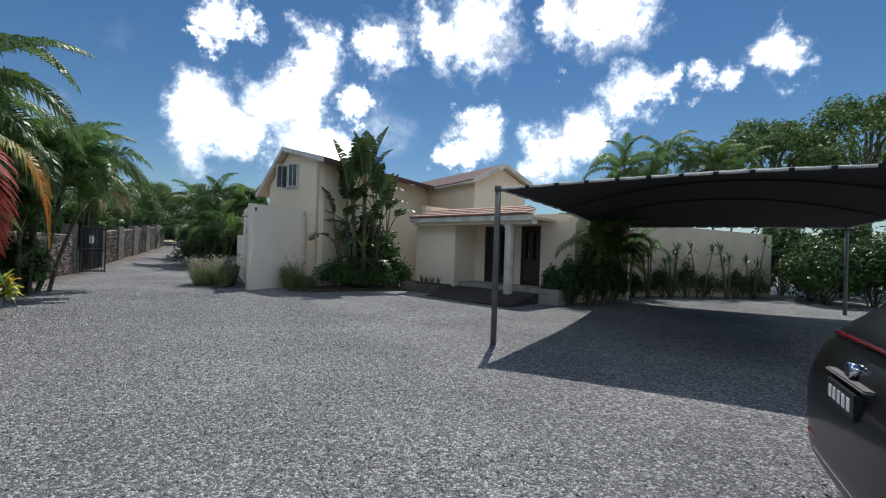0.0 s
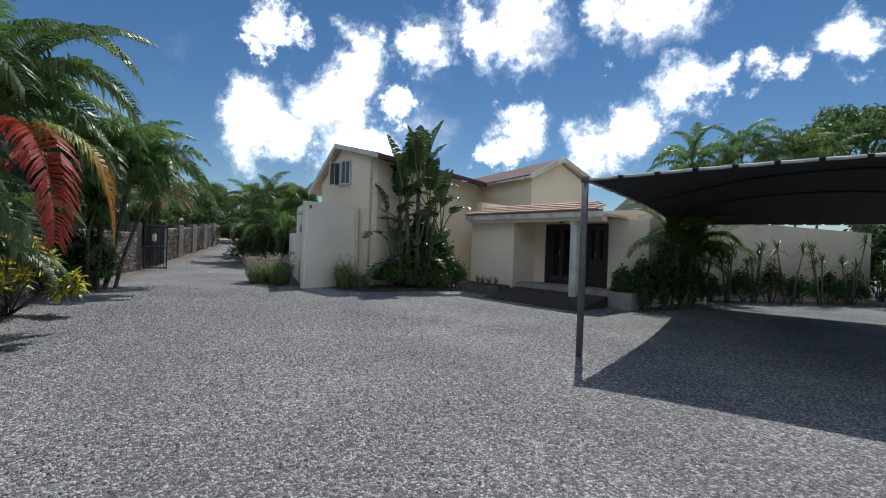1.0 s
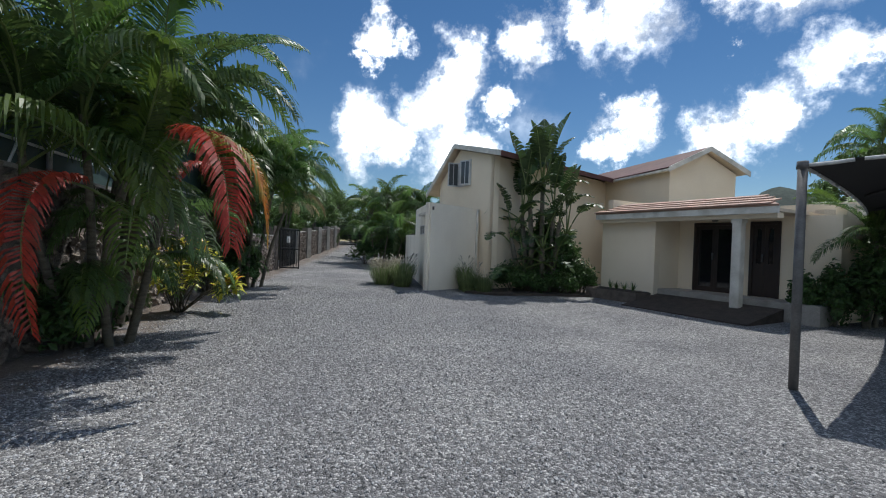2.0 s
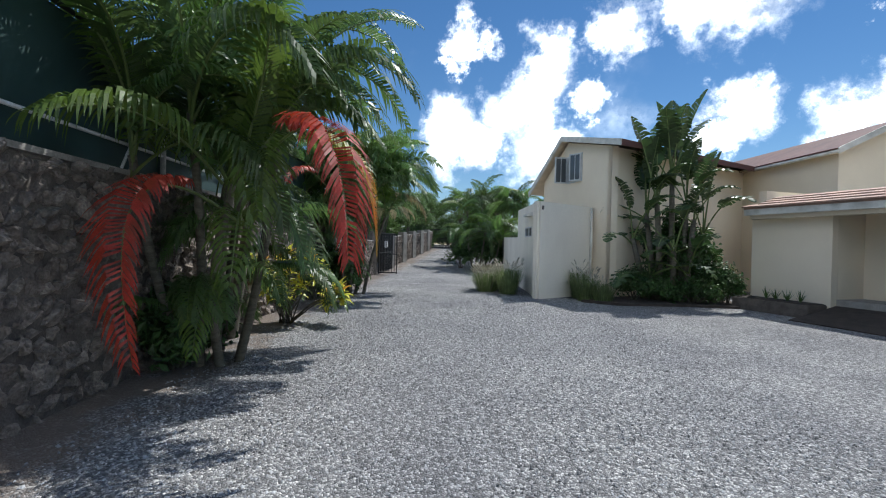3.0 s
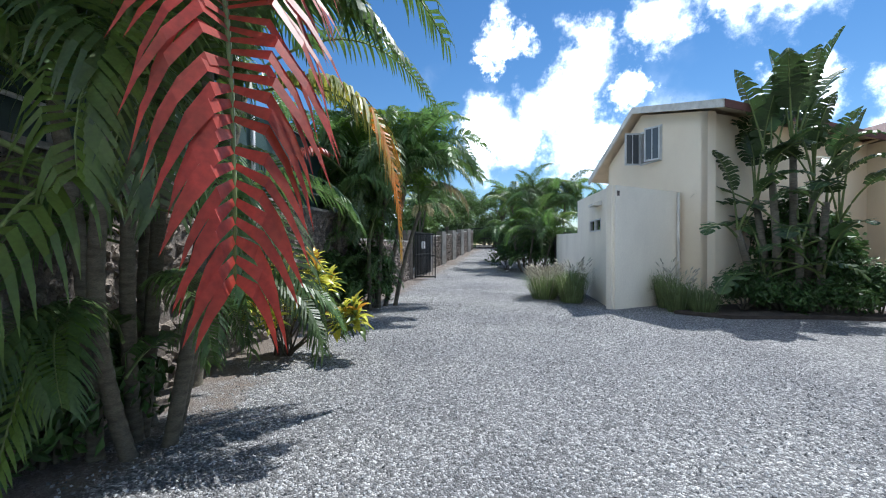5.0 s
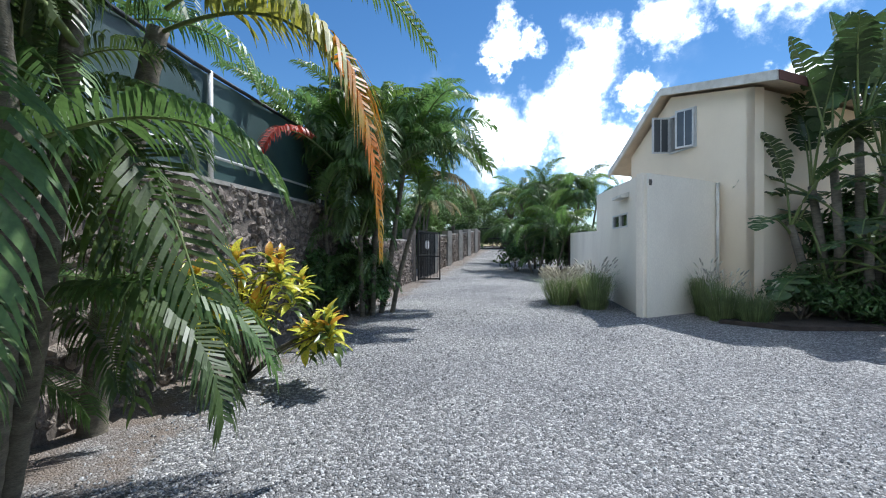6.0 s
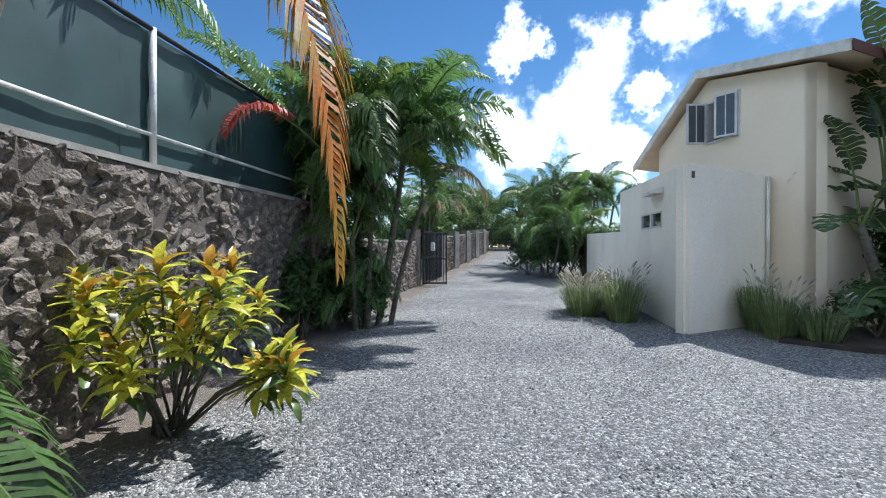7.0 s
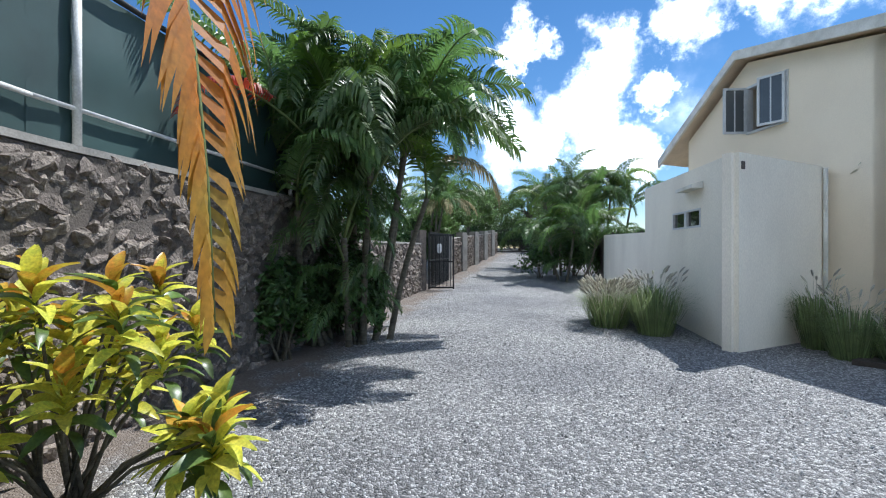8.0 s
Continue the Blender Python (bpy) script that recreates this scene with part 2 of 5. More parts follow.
LEAF_YELLOW = material("yellow_croton_leaf", (0.82, 0.74, 0.10), 0.35, 14, 0.45, 70, 0.05, 0.001, per_object=0.25, through_light=0.42, tint=(0.50, 0.56, 0.08))
LEAF_ORANGE = material("orange_croton_leaf", (0.62, 0.28, 0.04), 0.35, 14, 0.4, 70, 0.05, 0.001, per_object=0.25, through_light=0.35, tint=(0.55, 0.42, 0.05))
LEAF_GREEN = material("dark_croton_leaf", (0.12, 0.19, 0.045), 0.35, 14, 0.4, 70, 0.05, 0.001, per_object=0.3, through_light=0.25)
GRASS = material("fountain_grass_blade", (0.25, 0.32, 0.13), 0.6, 6, 0.35, 60, 0.05, 0.001, per_island=0.35, through_light=0.35)
PLUME = material("pale_grass_plume", (0.62, 0.58, 0.47), 0.9, 8, 0.25, 90, 0.2, 0.002, per_island=0.2, through_light=0.3)
SOIL = material("dark_bed_soil", (0.07, 0.055, 0.045), 0.95, 5, 0.4, 50, 0.7, 0.015)
CAR_PAINT = material("black_car_paint", (0.008, 0.008, 0.009), 0.28, 3, 0.2, 40, 0.0, 0.001, coat=0.25, spec=0.3)
RUBBER = material("black_rubber", (0.018, 0.018, 0.018), 0.85, 9, 0.3, 60, 0.1, 0.002)
RED_LENS = material("red_lamp_lens", (0.22, 0.006, 0.010), 0.12, 6, 0.2, 40, 0.0, 0.001, coat=0.6)
CHROME = material("chrome", (0.7, 0.7, 0.72), 0.12, 6, 0.05, 40, 0.0, 0.001, metal=1.0)
PLATE = material("black_number_plate", (0.012, 0.012, 0.012), 0.4, 6, 0.1, 40, 0.0, 0.001)
INK = material("white_plate_paint", (0.75, 0.75, 0.75), 0.5, 6, 0.1, 40, 0.0, 0.001)
ALU = material("pale_window_frame", (0.62, 0.63, 0.63), 0.4, 6, 0.15, 40, 0.05, 0.001)
PANE = material("smoky_window_pane", (0.10, 0.11, 0.115), 0.06, 3, 0.1, 30, 0.0, 0.001, spec=0.7)
BLACK_IRON = material("black_painted_iron", (0.015, 0.015, 0.016), 0.5, 9, 0.3, 60, 0.1, 0.002)
HILL = material("far_wooded_hill", (0.055, 0.075, 0.06), 1.0, 0.02, 0.4, 0.2, 0.3, 1.0)
PEBBLE = material("crushed_basalt", (0.35, 0.35, 0.35), 0.85, 30, 0.2, 200, 0.1, 0.001, per_island=0.65)
PLASTIC_WHITE = material("white_plastic", (0.75, 0.75, 0.73), 0.4, 6, 0.1, 40, 0.0, 0.001)

# ---- helpers of the scene ----
def link(name, bm, mat, smooth=False):
    me = bpy.data.meshes.new(name)
    bm.normal_update()
    bm.to_mesh(me)
    bm.free()
    for mm in (mat if isinstance(mat, (list, tuple)) else [mat]):
        me.materials.append(mm)
    if smooth:
        for p in me.polygons:
            p.use_smooth = True
    return new(name, me)


def part(name, bm, mat, parent, label="", smooth=False):
    ob = link(name, bm, mat, smooth)
    ob.parent = parent
    if label:
        tagged(ob, label)
    return ob


def piece(name, me, parent, m):
    ob = new(name, me)
    ob.parent = parent
    ob.matrix_basis = m
    return ob


def group_at(name, place=(0, 0, 0), turn=0.0):
    ob = new(name)
    ob.empty_display_size = 0.2
    ob.matrix_world = pose(*place, 0, 0, turn)
    return ob


def box(bm, x0, x1, y0, y1, z0, z1, m=None, mat=0):
    v = [bm.verts.new(Vector((x, y, z)) if m is None else m @ Vector((x, y, z))) for z in (z0, z1) for y in (y0, y1) for x in (x0, x1)]
    for f in ((0, 2, 3, 1), (4, 5, 7, 6), (0, 1, 5, 4), (2, 6, 7, 3), (0, 4, 6, 2), (1, 3, 7, 5)):
        bm.faces.new([v[i] for i in f]).material_index = mat
    return bm


def boxes(*dims, bevel=0.0):
    bm = bmesh.new()
    for d in dims:
        box(bm, *d)
    if bevel:
        bmesh.ops.bevel(bm, geom=bm.edges[:], offset=bevel, segments=2, affect="EDGES")
    return bm


def prism(points, z0, z1):
    """A solid over a plan outline; z0 and z1 are numbers or one height a corner."""
    bm = bmesh.new()
    n = len(points)
    za = z0 if isinstance(z0, (list, tuple)) else [z0] * n
    zb = z1 if isinstance(z1, (list, tuple)) else [z1] * n
    lo = [bm.verts.new((p[0], p[1], a)) for p, a in zip(points, za)]
    hi = [bm.verts.new((p[0], p[1], b)) for p, b in zip(points, zb)]
    bm.faces.new(lo[::-1])
    bm.faces.new(hi)
    for i in range(n):
        j = (i + 1) % n
        bm.faces.new((lo[i], lo[j], hi[j], hi[i]))
    bmesh.ops.recalc_face_normals(bm, faces=bm.faces[:])
    return bm


def slab(a, b, c, d, thick):
    """A plate under the quad a b c d."""
    bm = bmesh.new()
    a, b, c, d = (Vector(p) for p in (a, b, c, d))
    n = (b - a).cross(d - a).normalized()
    if n.z < 0:
        n = -n
    top = [bm.verts.new(p) for p in (a, b, c, d)]
    bot = [bm.verts.new(p - n * thick) for p in (a, b, c, d)]
    bm.faces.new(top)
    bm.faces.new(bot[::-1])
    for i in range(4):
        j = (i + 1) % 4
        bm.faces.new((top[i], bot[i], bot[j], top[j]))
    bmesh.ops.recalc_face_normals(bm, faces=bm.faces[:])
    return bm


def tube(points, radii, sides=8, bm=None):
    bm = bm or bmesh.new()
    pts = [Vector(p) for p in points]
    rings = []
    for i, p in enumerate(pts):
        d = (pts[min(i + 1, len(pts) - 1)] - pts[max(i - 1, 0)]).normalized()
        side = d.cross(Vector((0.3, 0.1, 1)) if abs(d.z) < 0.9 else Vector((1, 0.2, 0))).normalized()
        up = side.cross(d).normalized()
        r = radii[i] if isinstance(radii, (list, tuple)) else radii
        rings.append([bm.verts.new(p + (side * math.cos(2 * math.pi * k / sides) + up * math.sin(2 * math.pi * k / sides)) * r) for k in range(sides)])
    for a, b in zip(rings, rings[1:]):
        for k in range(sides):
            f = bm.faces.new((a[k], a[(k + 1) % sides], b[(k + 1) % sides], b[k]))
            f.smooth = True
    bm.faces.new(rings[0][::-1])
    bm.faces.new(rings[-1])
    return bm


rng = random.Random(7)


def lane_rise(x, y):
    """The lane climbs gently past the gate."""
    s = (x + 6) * -0.5 + (y - 7.4) * 0.866
    return 0.05 * max(0.0, s - 16) ** 1.0 if s < 46 else 1.5


# ---- ground ----
WALL_LINE = [(-4.6, -0.5), (-10.25, 8.2), (-12.9, 13.0), (-16.4, 19.6), (-25.6, 40.6)]


def wall_gap(x, y):
    best = 99.0
    p = Vector((x, y))
    for a, b in zip(WALL_LINE, WALL_LINE[1:]):
        a, b = Vector(a), Vector(b)
        d = b - a
        k = max(0.0, min(1.0, (p - a).dot(d) / d.length_squared))
        best = min(best, (p - a - d * k).length)
    return best


def ground():
    bm = bmesh.new()
    xs = [-3000, -800, -200, -80] + [-50 + i * 0.8 for i in range(95)] + [30, 80, 200, 800, 3000]
    ys = [-3000, -800, -200, -60, -20] + [-10 + i * 0.8 for i in range(85)] + [62, 80, 200, 800, 3000]
    grid = []
    for y in ys:
        line = []
        for x in xs:
            near = abs(x) < 52 and -12 < y < 62
            z = lane_rise(x, y) + (0.02 * noise.noise(Vector((x * 0.5, y * 0.5, 0))) if near else 0)
            line.append(bm.verts.new((x, y, z)))
        grid.append(line)
    for r0, r1 in zip(grid, grid[1:]):
        for i in range(len(xs) - 1):
            bm.faces.new((r0[i], r0[i + 1], r1[i + 1], r1[i])).smooth = True
    ob = link("ground", bm, GRAVEL)
    att = ob.data.attributes.new("earth", "FLOAT", "POINT")
    for v in ob.data.vertices:
        g = wall_gap(v.co.x, v.co.y)
        att.data[v.index].value = max(0.0, 1.0 - g / 1.9) if g < 6 else 0.0
    return tagged(ob, "grey crushed basalt gravel drive with earthy edges", "ground", kind="structure")


ground()

# ---- house ----
U, N_LANE, V = Vector((0.69, -0.72)), Vector((-0.72, -0.69)), Vector((0.5, 0.866))
GABLE_U0, GABLE_U1, WALL_OFF, ROOF_OFF = -20.0, -15.42, -8.17, -7.88
EAVE_L, APEX, EAVE_R = (-20.82, 3.85), (-18.11, 5.62), (-14.58, 4.75)


def gp(u, off):
    """A plan point from its place along the gable and its distance before the gable wall."""
    return U * u + N_LANE * off


def at(u, off, z, back=0.0):
    p = gp(u, off) + V * back
    return Vector((p.x, p.y, z))


def roof_height(u):
    if u < APEX[0]:
        k = (u - EAVE_L[0]) / (APEX[0] - EAVE_L[0])
        return EAVE_L[1] + k * (APEX[1] - EAVE_L[1])
    k = (u - APEX[0]) / (EAVE_R[0] - APEX[0])
    return APEX[1] + k * (EAVE_R[1] - APEX[1])


WIN_U0, WIN_U1, WIN_Z0, WIN_Z1 = -18.13, -17.13, 3.93, 4.93
ROOF_BACK = 9.6


def main_house():
    house = group_at("house")
    tagged(house, "two-storey cream stucco house with brown-red tiled gable roofs", "house")
    # gable wall with the window opening cut through, 0.22 m thick
    drop = 0.16

    def quad_wall(u0, u1, lo0, lo1, hi0, hi1):
        bm = bmesh.new()
        f = [at(u0, WALL_OFF, lo0), at(u1, WALL_OFF, lo1), at(u1, WALL_OFF, hi1), at(u0, WALL_OFF, hi0)]
        k = [p - Vector((N_LANE.x, N_LANE.y, 0)) * 0.22 for p in f]
        a = [bm.verts.new(p) for p in f]
        b = [bm.verts.new(p) for p in k]
        bm.faces.new(a)
        bm.faces.new(b[::-1])
        for i in range(4):
            j = (i + 1) % 4
            bm.faces.new((a[i], b[i], b[j], a[j]))
        bmesh.ops.recalc_face_normals(bm, faces=bm.faces[:])
        part("gable_wall", bm, STUCCO, house)
    for u0, u1 in ((GABLE_U0, WIN_U0), (WIN_U1, GABLE_U1)):
        cut = [u0] + ([APEX[0]] if u0 < APEX[0] < u1 else []) + [u1]
        for a, b in zip(cut, cut[1:]):
            quad_wall(a, b, -0.1, -0.1, roof_height(a) - drop, roof_height(b) - drop)
    quad_wall(WIN_U0, WIN_U1, -0.1, -0.1, WIN_Z0, WIN_Z0)
    for a, b in ((WIN_U0, APEX[0]), (APEX[0], WIN_U1)):
        quad_wall(a, b, WIN_Z1, WIN_Z1, roof_height(a) - drop, roof_height(b) - drop)
    # long walls and back
    a, b = gp(GABLE_U1, WALL_OFF), gp(GABLE_U0, WALL_OFF)
    inn = -0.22
    part("wall", prism([a, a + V * 9.2, a + V * 9.2 + U * inn, a + U * inn], -0.1, roof_height(GABLE_U1) - drop - 0.02), STUCCO, house)
    part("wall", prism([b - N_LANE * 0.23, b + V * 9, b + V * 9 - U * inn, b - U * inn - N_LANE * 0.23], -0.1, roof_height(GABLE_U0) - drop), STUCCO, house)
    part("wall", prism([a + V * 9.4, b + V * 9.4, b + V * 9.21, a + V * 9.21], -0.1, 4.3), STUCCO, house)
    # unseen dark panel behind the open window, painting the shade indoors
    c0, c1 = gp(WIN_U0 - 0.4, WALL_OFF - 0.24), gp(WIN_U1 + 0.4, WALL_OFF - 0.24)
    part("indoor_shade_panel", prism([c0 - N_LANE * 2.0, c1 - N_LANE * 2.0, c1 - N_LANE * 2.1, c0 - N_LANE * 2.1], 3.5, 5.2), DARKWOOD, house, "dark panel for the shade behind the open window")
    # roof: two sloping decks with tile on top, white verge boards along the gable edge
    for (ua, za), (ub, zb) in ((EAVE_L, APEX), (APEX, EAVE_R)):
        p = [at(ua, ROOF_OFF, za), at(ub, ROOF_OFF, zb), at(ub, ROOF_OFF, zb, ROOF_BACK), at(ua, ROOF_OFF, za, ROOF_BACK)]
        up = Vector((0, 0, 0.05))
        part("soffit", slab(*p, 0.06), SOFFIT, house)
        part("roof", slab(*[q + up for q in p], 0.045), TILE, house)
        n = Vector((N_LANE.x, N_LANE.y, 0)) * 0.03
        bm = bmesh.new()
        q = [p[0] + n - Vector((0, 0, 0.13)), p[1] + n - Vector((0, 0, 0.13)), p[1] + n + Vector((0, 0, 0.06)), p[0] + n + Vector((0, 0, 0.06))]
        a4 = [bm.verts.new(v) for v in q]
        b4 = [bm.verts.new(v - n * 1.9) for v in q]
        bm.faces.new(a4), bm.faces.new(b4[::-1])
        for i in range(4):
            j = (i + 1) % 4
            bm.faces.new((a4[i], b4[i], b4[j], a4[j]))
        bmesh.ops.recalc_face_normals(bm, faces=bm.faces[:])
        part("verge_board", bm, TRIM, house)
    e0, e1 = at(EAVE_R[0], ROOF_OFF, EAVE_R[1]), at(EAVE_R[0], ROOF_OFF, EAVE_R[1], 7.6)
    w = Vector((U.x, U.y, 0)) * 0.03
    bm = bmesh.new()
    q = [e0 - Vector((0, 0, 0.13)), e1 - Vector((0, 0, 0.13)), e1 + Vector((0, 0, 0.05)), e0 + Vector((0, 0, 0.05))]
    a4, b4 = [bm.verts.new(v + w * 0.2) for v in q], [bm.verts.new(v + w) for v in q]
    bm.faces.new(a4), bm.faces.new(b4[::-1])
    for i in range(4):
        j = (i + 1) % 4
        bm.faces.new((a4[i], b4[i], b4[j], a4[j]))
    bmesh.ops.recalc_face_normals(bm, faces=bm.faces[:])
    part("fascia", bm, TILE, house)
    # gable window: frame, two casements swung out
    bm = bmesh.new()

    def bar(u0, u1, z0, z1, o0=-0.10, o1=0.03):
        pts = [gp(u0, WALL_OFF + o0), gp(u1, WALL_OFF + o0), gp(u1, WALL_OFF + o1), gp(u0, WALL_OFF + o1)]
        v0 = [bm.verts.new((p.x, p.y, z0)) for p in pts]
        v1 = [bm.verts.new((p.x, p.y, z1)) for p in pts]
        bm.faces.new(v0[::-1]), bm.faces.new(v1)
        for i in range(4):
            j = (i + 1) % 4
            bm.faces.new((v0[i], v0[j], v1[j], v1[i]))
    bar(WIN_U0, WIN_U0 + 0.05, WIN_Z0, WIN_Z1)
    bar(WIN_U1 - 0.05, WIN_U1, WIN_Z0, WIN_Z1)
    bar(WIN_U0 + 0.05, WIN_U1 - 0.05, WIN_Z0, WIN_Z0 + 0.05)
    bar(WIN_U0 + 0.05, WIN_U1 - 0.05, WIN_Z1 - 0.05, WIN_Z1)
    bmesh.ops.recalc_face_normals(bm, faces=bm.faces[:])
    window = part("window", bm, ALU, house, "pale metal casement window standing open")
    width = (WIN_U1 - WIN_U0) / 2 - 0.04
    face = math.degrees(math.atan2(U.y, U.x))
    for hinge, turn in ((WIN_U0 + 0.03, -100.0), (WIN_U1 - 0.03, 180 + 28.0)):
        p = gp(hinge, WALL_OFF + 0.05)
        m = pose(p.x, p.y, WIN_Z0 + 0.02, 0, 0, face + turn)
        h = WIN_Z1 - WIN_Z0 - 0.04
        bm = bmesh.new()
        box(bm, 0, 0.045, -0.02, 0.02, 0, h)
        box(bm, width - 0.045, width, -0.02, 0.02, 0, h)
        box(bm, 0.045, width - 0.045, -0.02, 0.02, 0, 0.045)
        box(bm, 0.045, width - 0.045, -0.02, 0.02, h - 0.045, h)
        box(bm, width * 0.5 - 0.012, width * 0.5 + 0.012, -0.012, 0.012, 0.045, h - 0.045)
        cas = part("casement", bm, ALU, window)
        cas.matrix_basis = m
        pane = part("pane", boxes((0.046, width - 0.046, -0.003, 0.003, 0.046, h - 0.046)), PANE, window, "smoky glass pane")
        pane.matrix_basis = m
    return house


main_house()


# second wing, its gable turned to the porch
VALLEY, WING_L, WING_R, WING_TOP = Vector((-0.6, 22.6, 4.75)), Vector((1.25, 19.7, 4.75)), Vector((4.3, 21.2, 4.75)), Vector((2.78, 20.45, 5.62))


def wing():
    house = group_at("house_wing")
    tagged(house, "cream stucco upper wing with a low brown-red gable roof", "house")
    back = (VALLEY - WING_L) * 2.4
    for a, b in ((WING_L, WING_TOP), (WING_TOP, WING_R)):
        p = [a, b, b + back, a + back]
        part("soffit", slab(*p, 0.06), SOFFIT, house)
        part("roof", slab(*[q + Vector((0, 0, 0.05)) for q in p], 0.045), TILE, house)
        d = (WING_L - VALLEY).normalized() * 0.05
        bm = bmesh.new()
        q = [a - Vector((0, 0, 0.14)), b - Vector((0, 0, 0.14)), b + Vector((0, 0, 0.05)), a + Vector((0, 0, 0.05))]
        f4, k4 = [bm.verts.new(v + d) for v in q], [bm.verts.new(v + d * 0.1) for v in q]
        bm.faces.new(f4), bm.faces.new(k4[::-1])
        for i in range(4):
            j = (i + 1) % 4
            bm.faces.new((f4[i], k4[i], k4[j], f4[j]))
        bmesh.ops.recalc_face_normals(bm, faces=bm.faces[:])
        part("verge_board", bm, TRIM, house)
    inw = (WING_R - WING_L).normalized()
    bk = (VALLEY - WING_L).normalized()
    a, b = WING_L + inw * 0.3 + bk * 0.3, WING_R - inw * 0.3 + bk * 0.3
    c, d = b + bk * 6, a + bk * 6
    m = WING_TOP + bk * 0.3
    bm = bmesh.new()
    lo = [bm.verts.new((p.x, p.y, -0.1)) for p in (a, b, c, d)]
    hi = [bm.verts.new((p.x, p.y, 4.72)) for p in (a, b, c, d)]
    top = bm.verts.new((m.x, m.y, 5.5))
    m2 = m + bk * 5.9
    top2 = bm.verts.new((m2.x, m2.y, 5.5))
    bm.faces.new((lo[0], lo[1], hi[1], top, hi[0]))
    bm.faces.new((lo[1], lo[2], hi[2], hi[1]))
    bm.faces.new((lo[2], lo[3], hi[3], top2, hi[2]))
    bm.faces.new((lo[3], lo[0], hi[0], hi[3]))
    bm.faces.new(lo[::-1])
    bmesh.ops.recalc_face_normals(bm, faces=bm.faces[:])
    part("wall", bm, STUCCO, house)
    # gutter bracket under the corner
    part("gutter", tube([WING_L + Vector((0.02, -0.02, -0.06)), VALLEY + Vector((0.02, -0.02, -0.06))], 0.05, 8), TRIM, house)


wing()


# porch: lean-to tiled canopy, recessed entrance with two doors, column
PORCH = pose(-1.0, 16.75, 0, 0, 0, -42.5)       # x along the eave, y into the house


def porch():
    ob = group_at("porch")
    ob.matrix_world = PORCH
    tagged(ob, "cream entrance porch with a terracotta tiled canopy in sunlit tones", "porch")
    L_ = 4.95
    part("ceiling", boxes((-0.3, L_, 0.06, 3.6, 2.62, 2.7)), SOFFIT, ob)
    part("fascia", boxes((-0.36, L_ + 0.02, -0.03, 0.055, 2.58, 2.77)), TRIM, ob)
    part("beam", boxes((-0.3, L_ - 0.05, 0.12, 0.42, 2.48, 2.618)), STUCCO, ob)
    part("wall", boxes((-0.45, 1.55, 0.421, 0.64, -0.1, 2.618)), STUCCO, ob)
    part("wall", boxes((1.33, 1.55, 0.645, 1.62, -0.1, 2.618)), STUCCO, ob)
    part("wall", boxes((-0.45, -0.23, 0.645, 5.2, -0.1, 3.3)), STUCCO, ob)
    D0, D1, E0, E1, H, F = 2.05, 3.3, 3.62, 4.35, 2.5, 0.46
    for b in ((1.555, D0, 1.6, 1.82, 0.2, 2.615), (D1, E0, 1.6, 1.82, 0.2, 2.615), (E1, 5.6, 1.6, 1.82, -0.1, 2.618), (5.38, 5.6, 1.825, 5.0, -0.1, 2.9), (D0 + 0.001, D1 - 0.001, 1.6, 1.82, H, 2.615), (E0 + 0.001, E1 - 0.001, 1.6, 1.82, H, 2.615)):
        part("wall", boxes(b), STUCCO, ob)
    for x0, x1, lab in ((D0, D1, "dark glazed double door"), (E0, E1, "dark wooden panelled double door with tall panes")):
        bm = bmesh.new()
        box(bm, x0 + 0.003, x0 + 0.08, 1.55, 1.68, F + 0.003, H - 0.003)
        box(bm, x1 - 0.08, x1 - 0.003, 1.55, 1.68, F + 0.003, H - 0.003)
        box(bm, x0 + 0.08, x1 - 0.08, 1.55, 1.68, H - 0.09, H - 0.003)
        frame_ob = part("door", bm, DARKWOOD, ob, lab)
        mid = (x0 + x1) / 2
        for a, b in ((x0 + 0.082, mid - 0.004), (mid + 0.004, x1 - 0.082)):
            bm = bmesh.new()
            low = F + 0.15 if x0 == D0 else F + 0.9
            box(bm, a, a + 0.08, 1.58, 1.63, F + 0.005, H - 0.093)
            box(bm, b - 0.08, b, 1.58, 1.63, F + 0.005, H - 0.093)
            box(bm, a + 0.08, b - 0.08, 1.58, 1.63, H - 0.2, H - 0.093)
            box(bm, a + 0.08, b - 0.08, 1.58, 1.63, F + 0.005, low)
            part("door_leaf", bm, DARKWOOD, frame_ob)
            part("pane", boxes((a + 0.081, b - 0.081, 1.602, 1.608, low + 0.001, H - 0.201)), GLASS_DARK, frame_ob)
        part("handle", boxes((mid - 0.06, mid - 0.03, 1.52, 1.578, F + 0.95, F + 1.15), bevel=0.006), STEEL, frame_ob)
    part("back_wall", boxes((0.0, 6.2, 4.6, 4.7, 0, 3.2)), STUCCO, ob)
    part("floor", boxes((1.555, 5.6, 0.62, 1.598, -0.1, F)), CONCRETE, ob)
    # paved apron that climbs from the gravel to the threshold; dark colour paints porch shade
    part("apron", prism([(1.556, -1.0), (4.9, -1.0), (4.9, 0.617), (1.556, 0.617)], -0.1, [0.03, 0.03, 0.31, 0.31]), SOIL, ob, "paved apron before the doors, coloured dark for the porch's shade")
    bm = boxes((3.88, 4.10, 0.16, 0.38, 0.2, 2.478), bevel=0.012)
    box(bm, 3.86, 4.12, 0.14, 0.40, 2.38, 2.477)
    part("column", bm, TRIM, ob, "square white-painted column")
    part("lamp", boxes((2.6, 2.74, 1.49, 1.598, 2.53, 2.6), bevel=0.01), BLACK_IRON, ob)
    deck = slab((-0.36, -0.05, 2.79), (L_ + 0.05, -0.05, 2.79), (L_ - 0.95, 0.98, 3.12), (-0.05, 0.98, 3.12), 0.05)
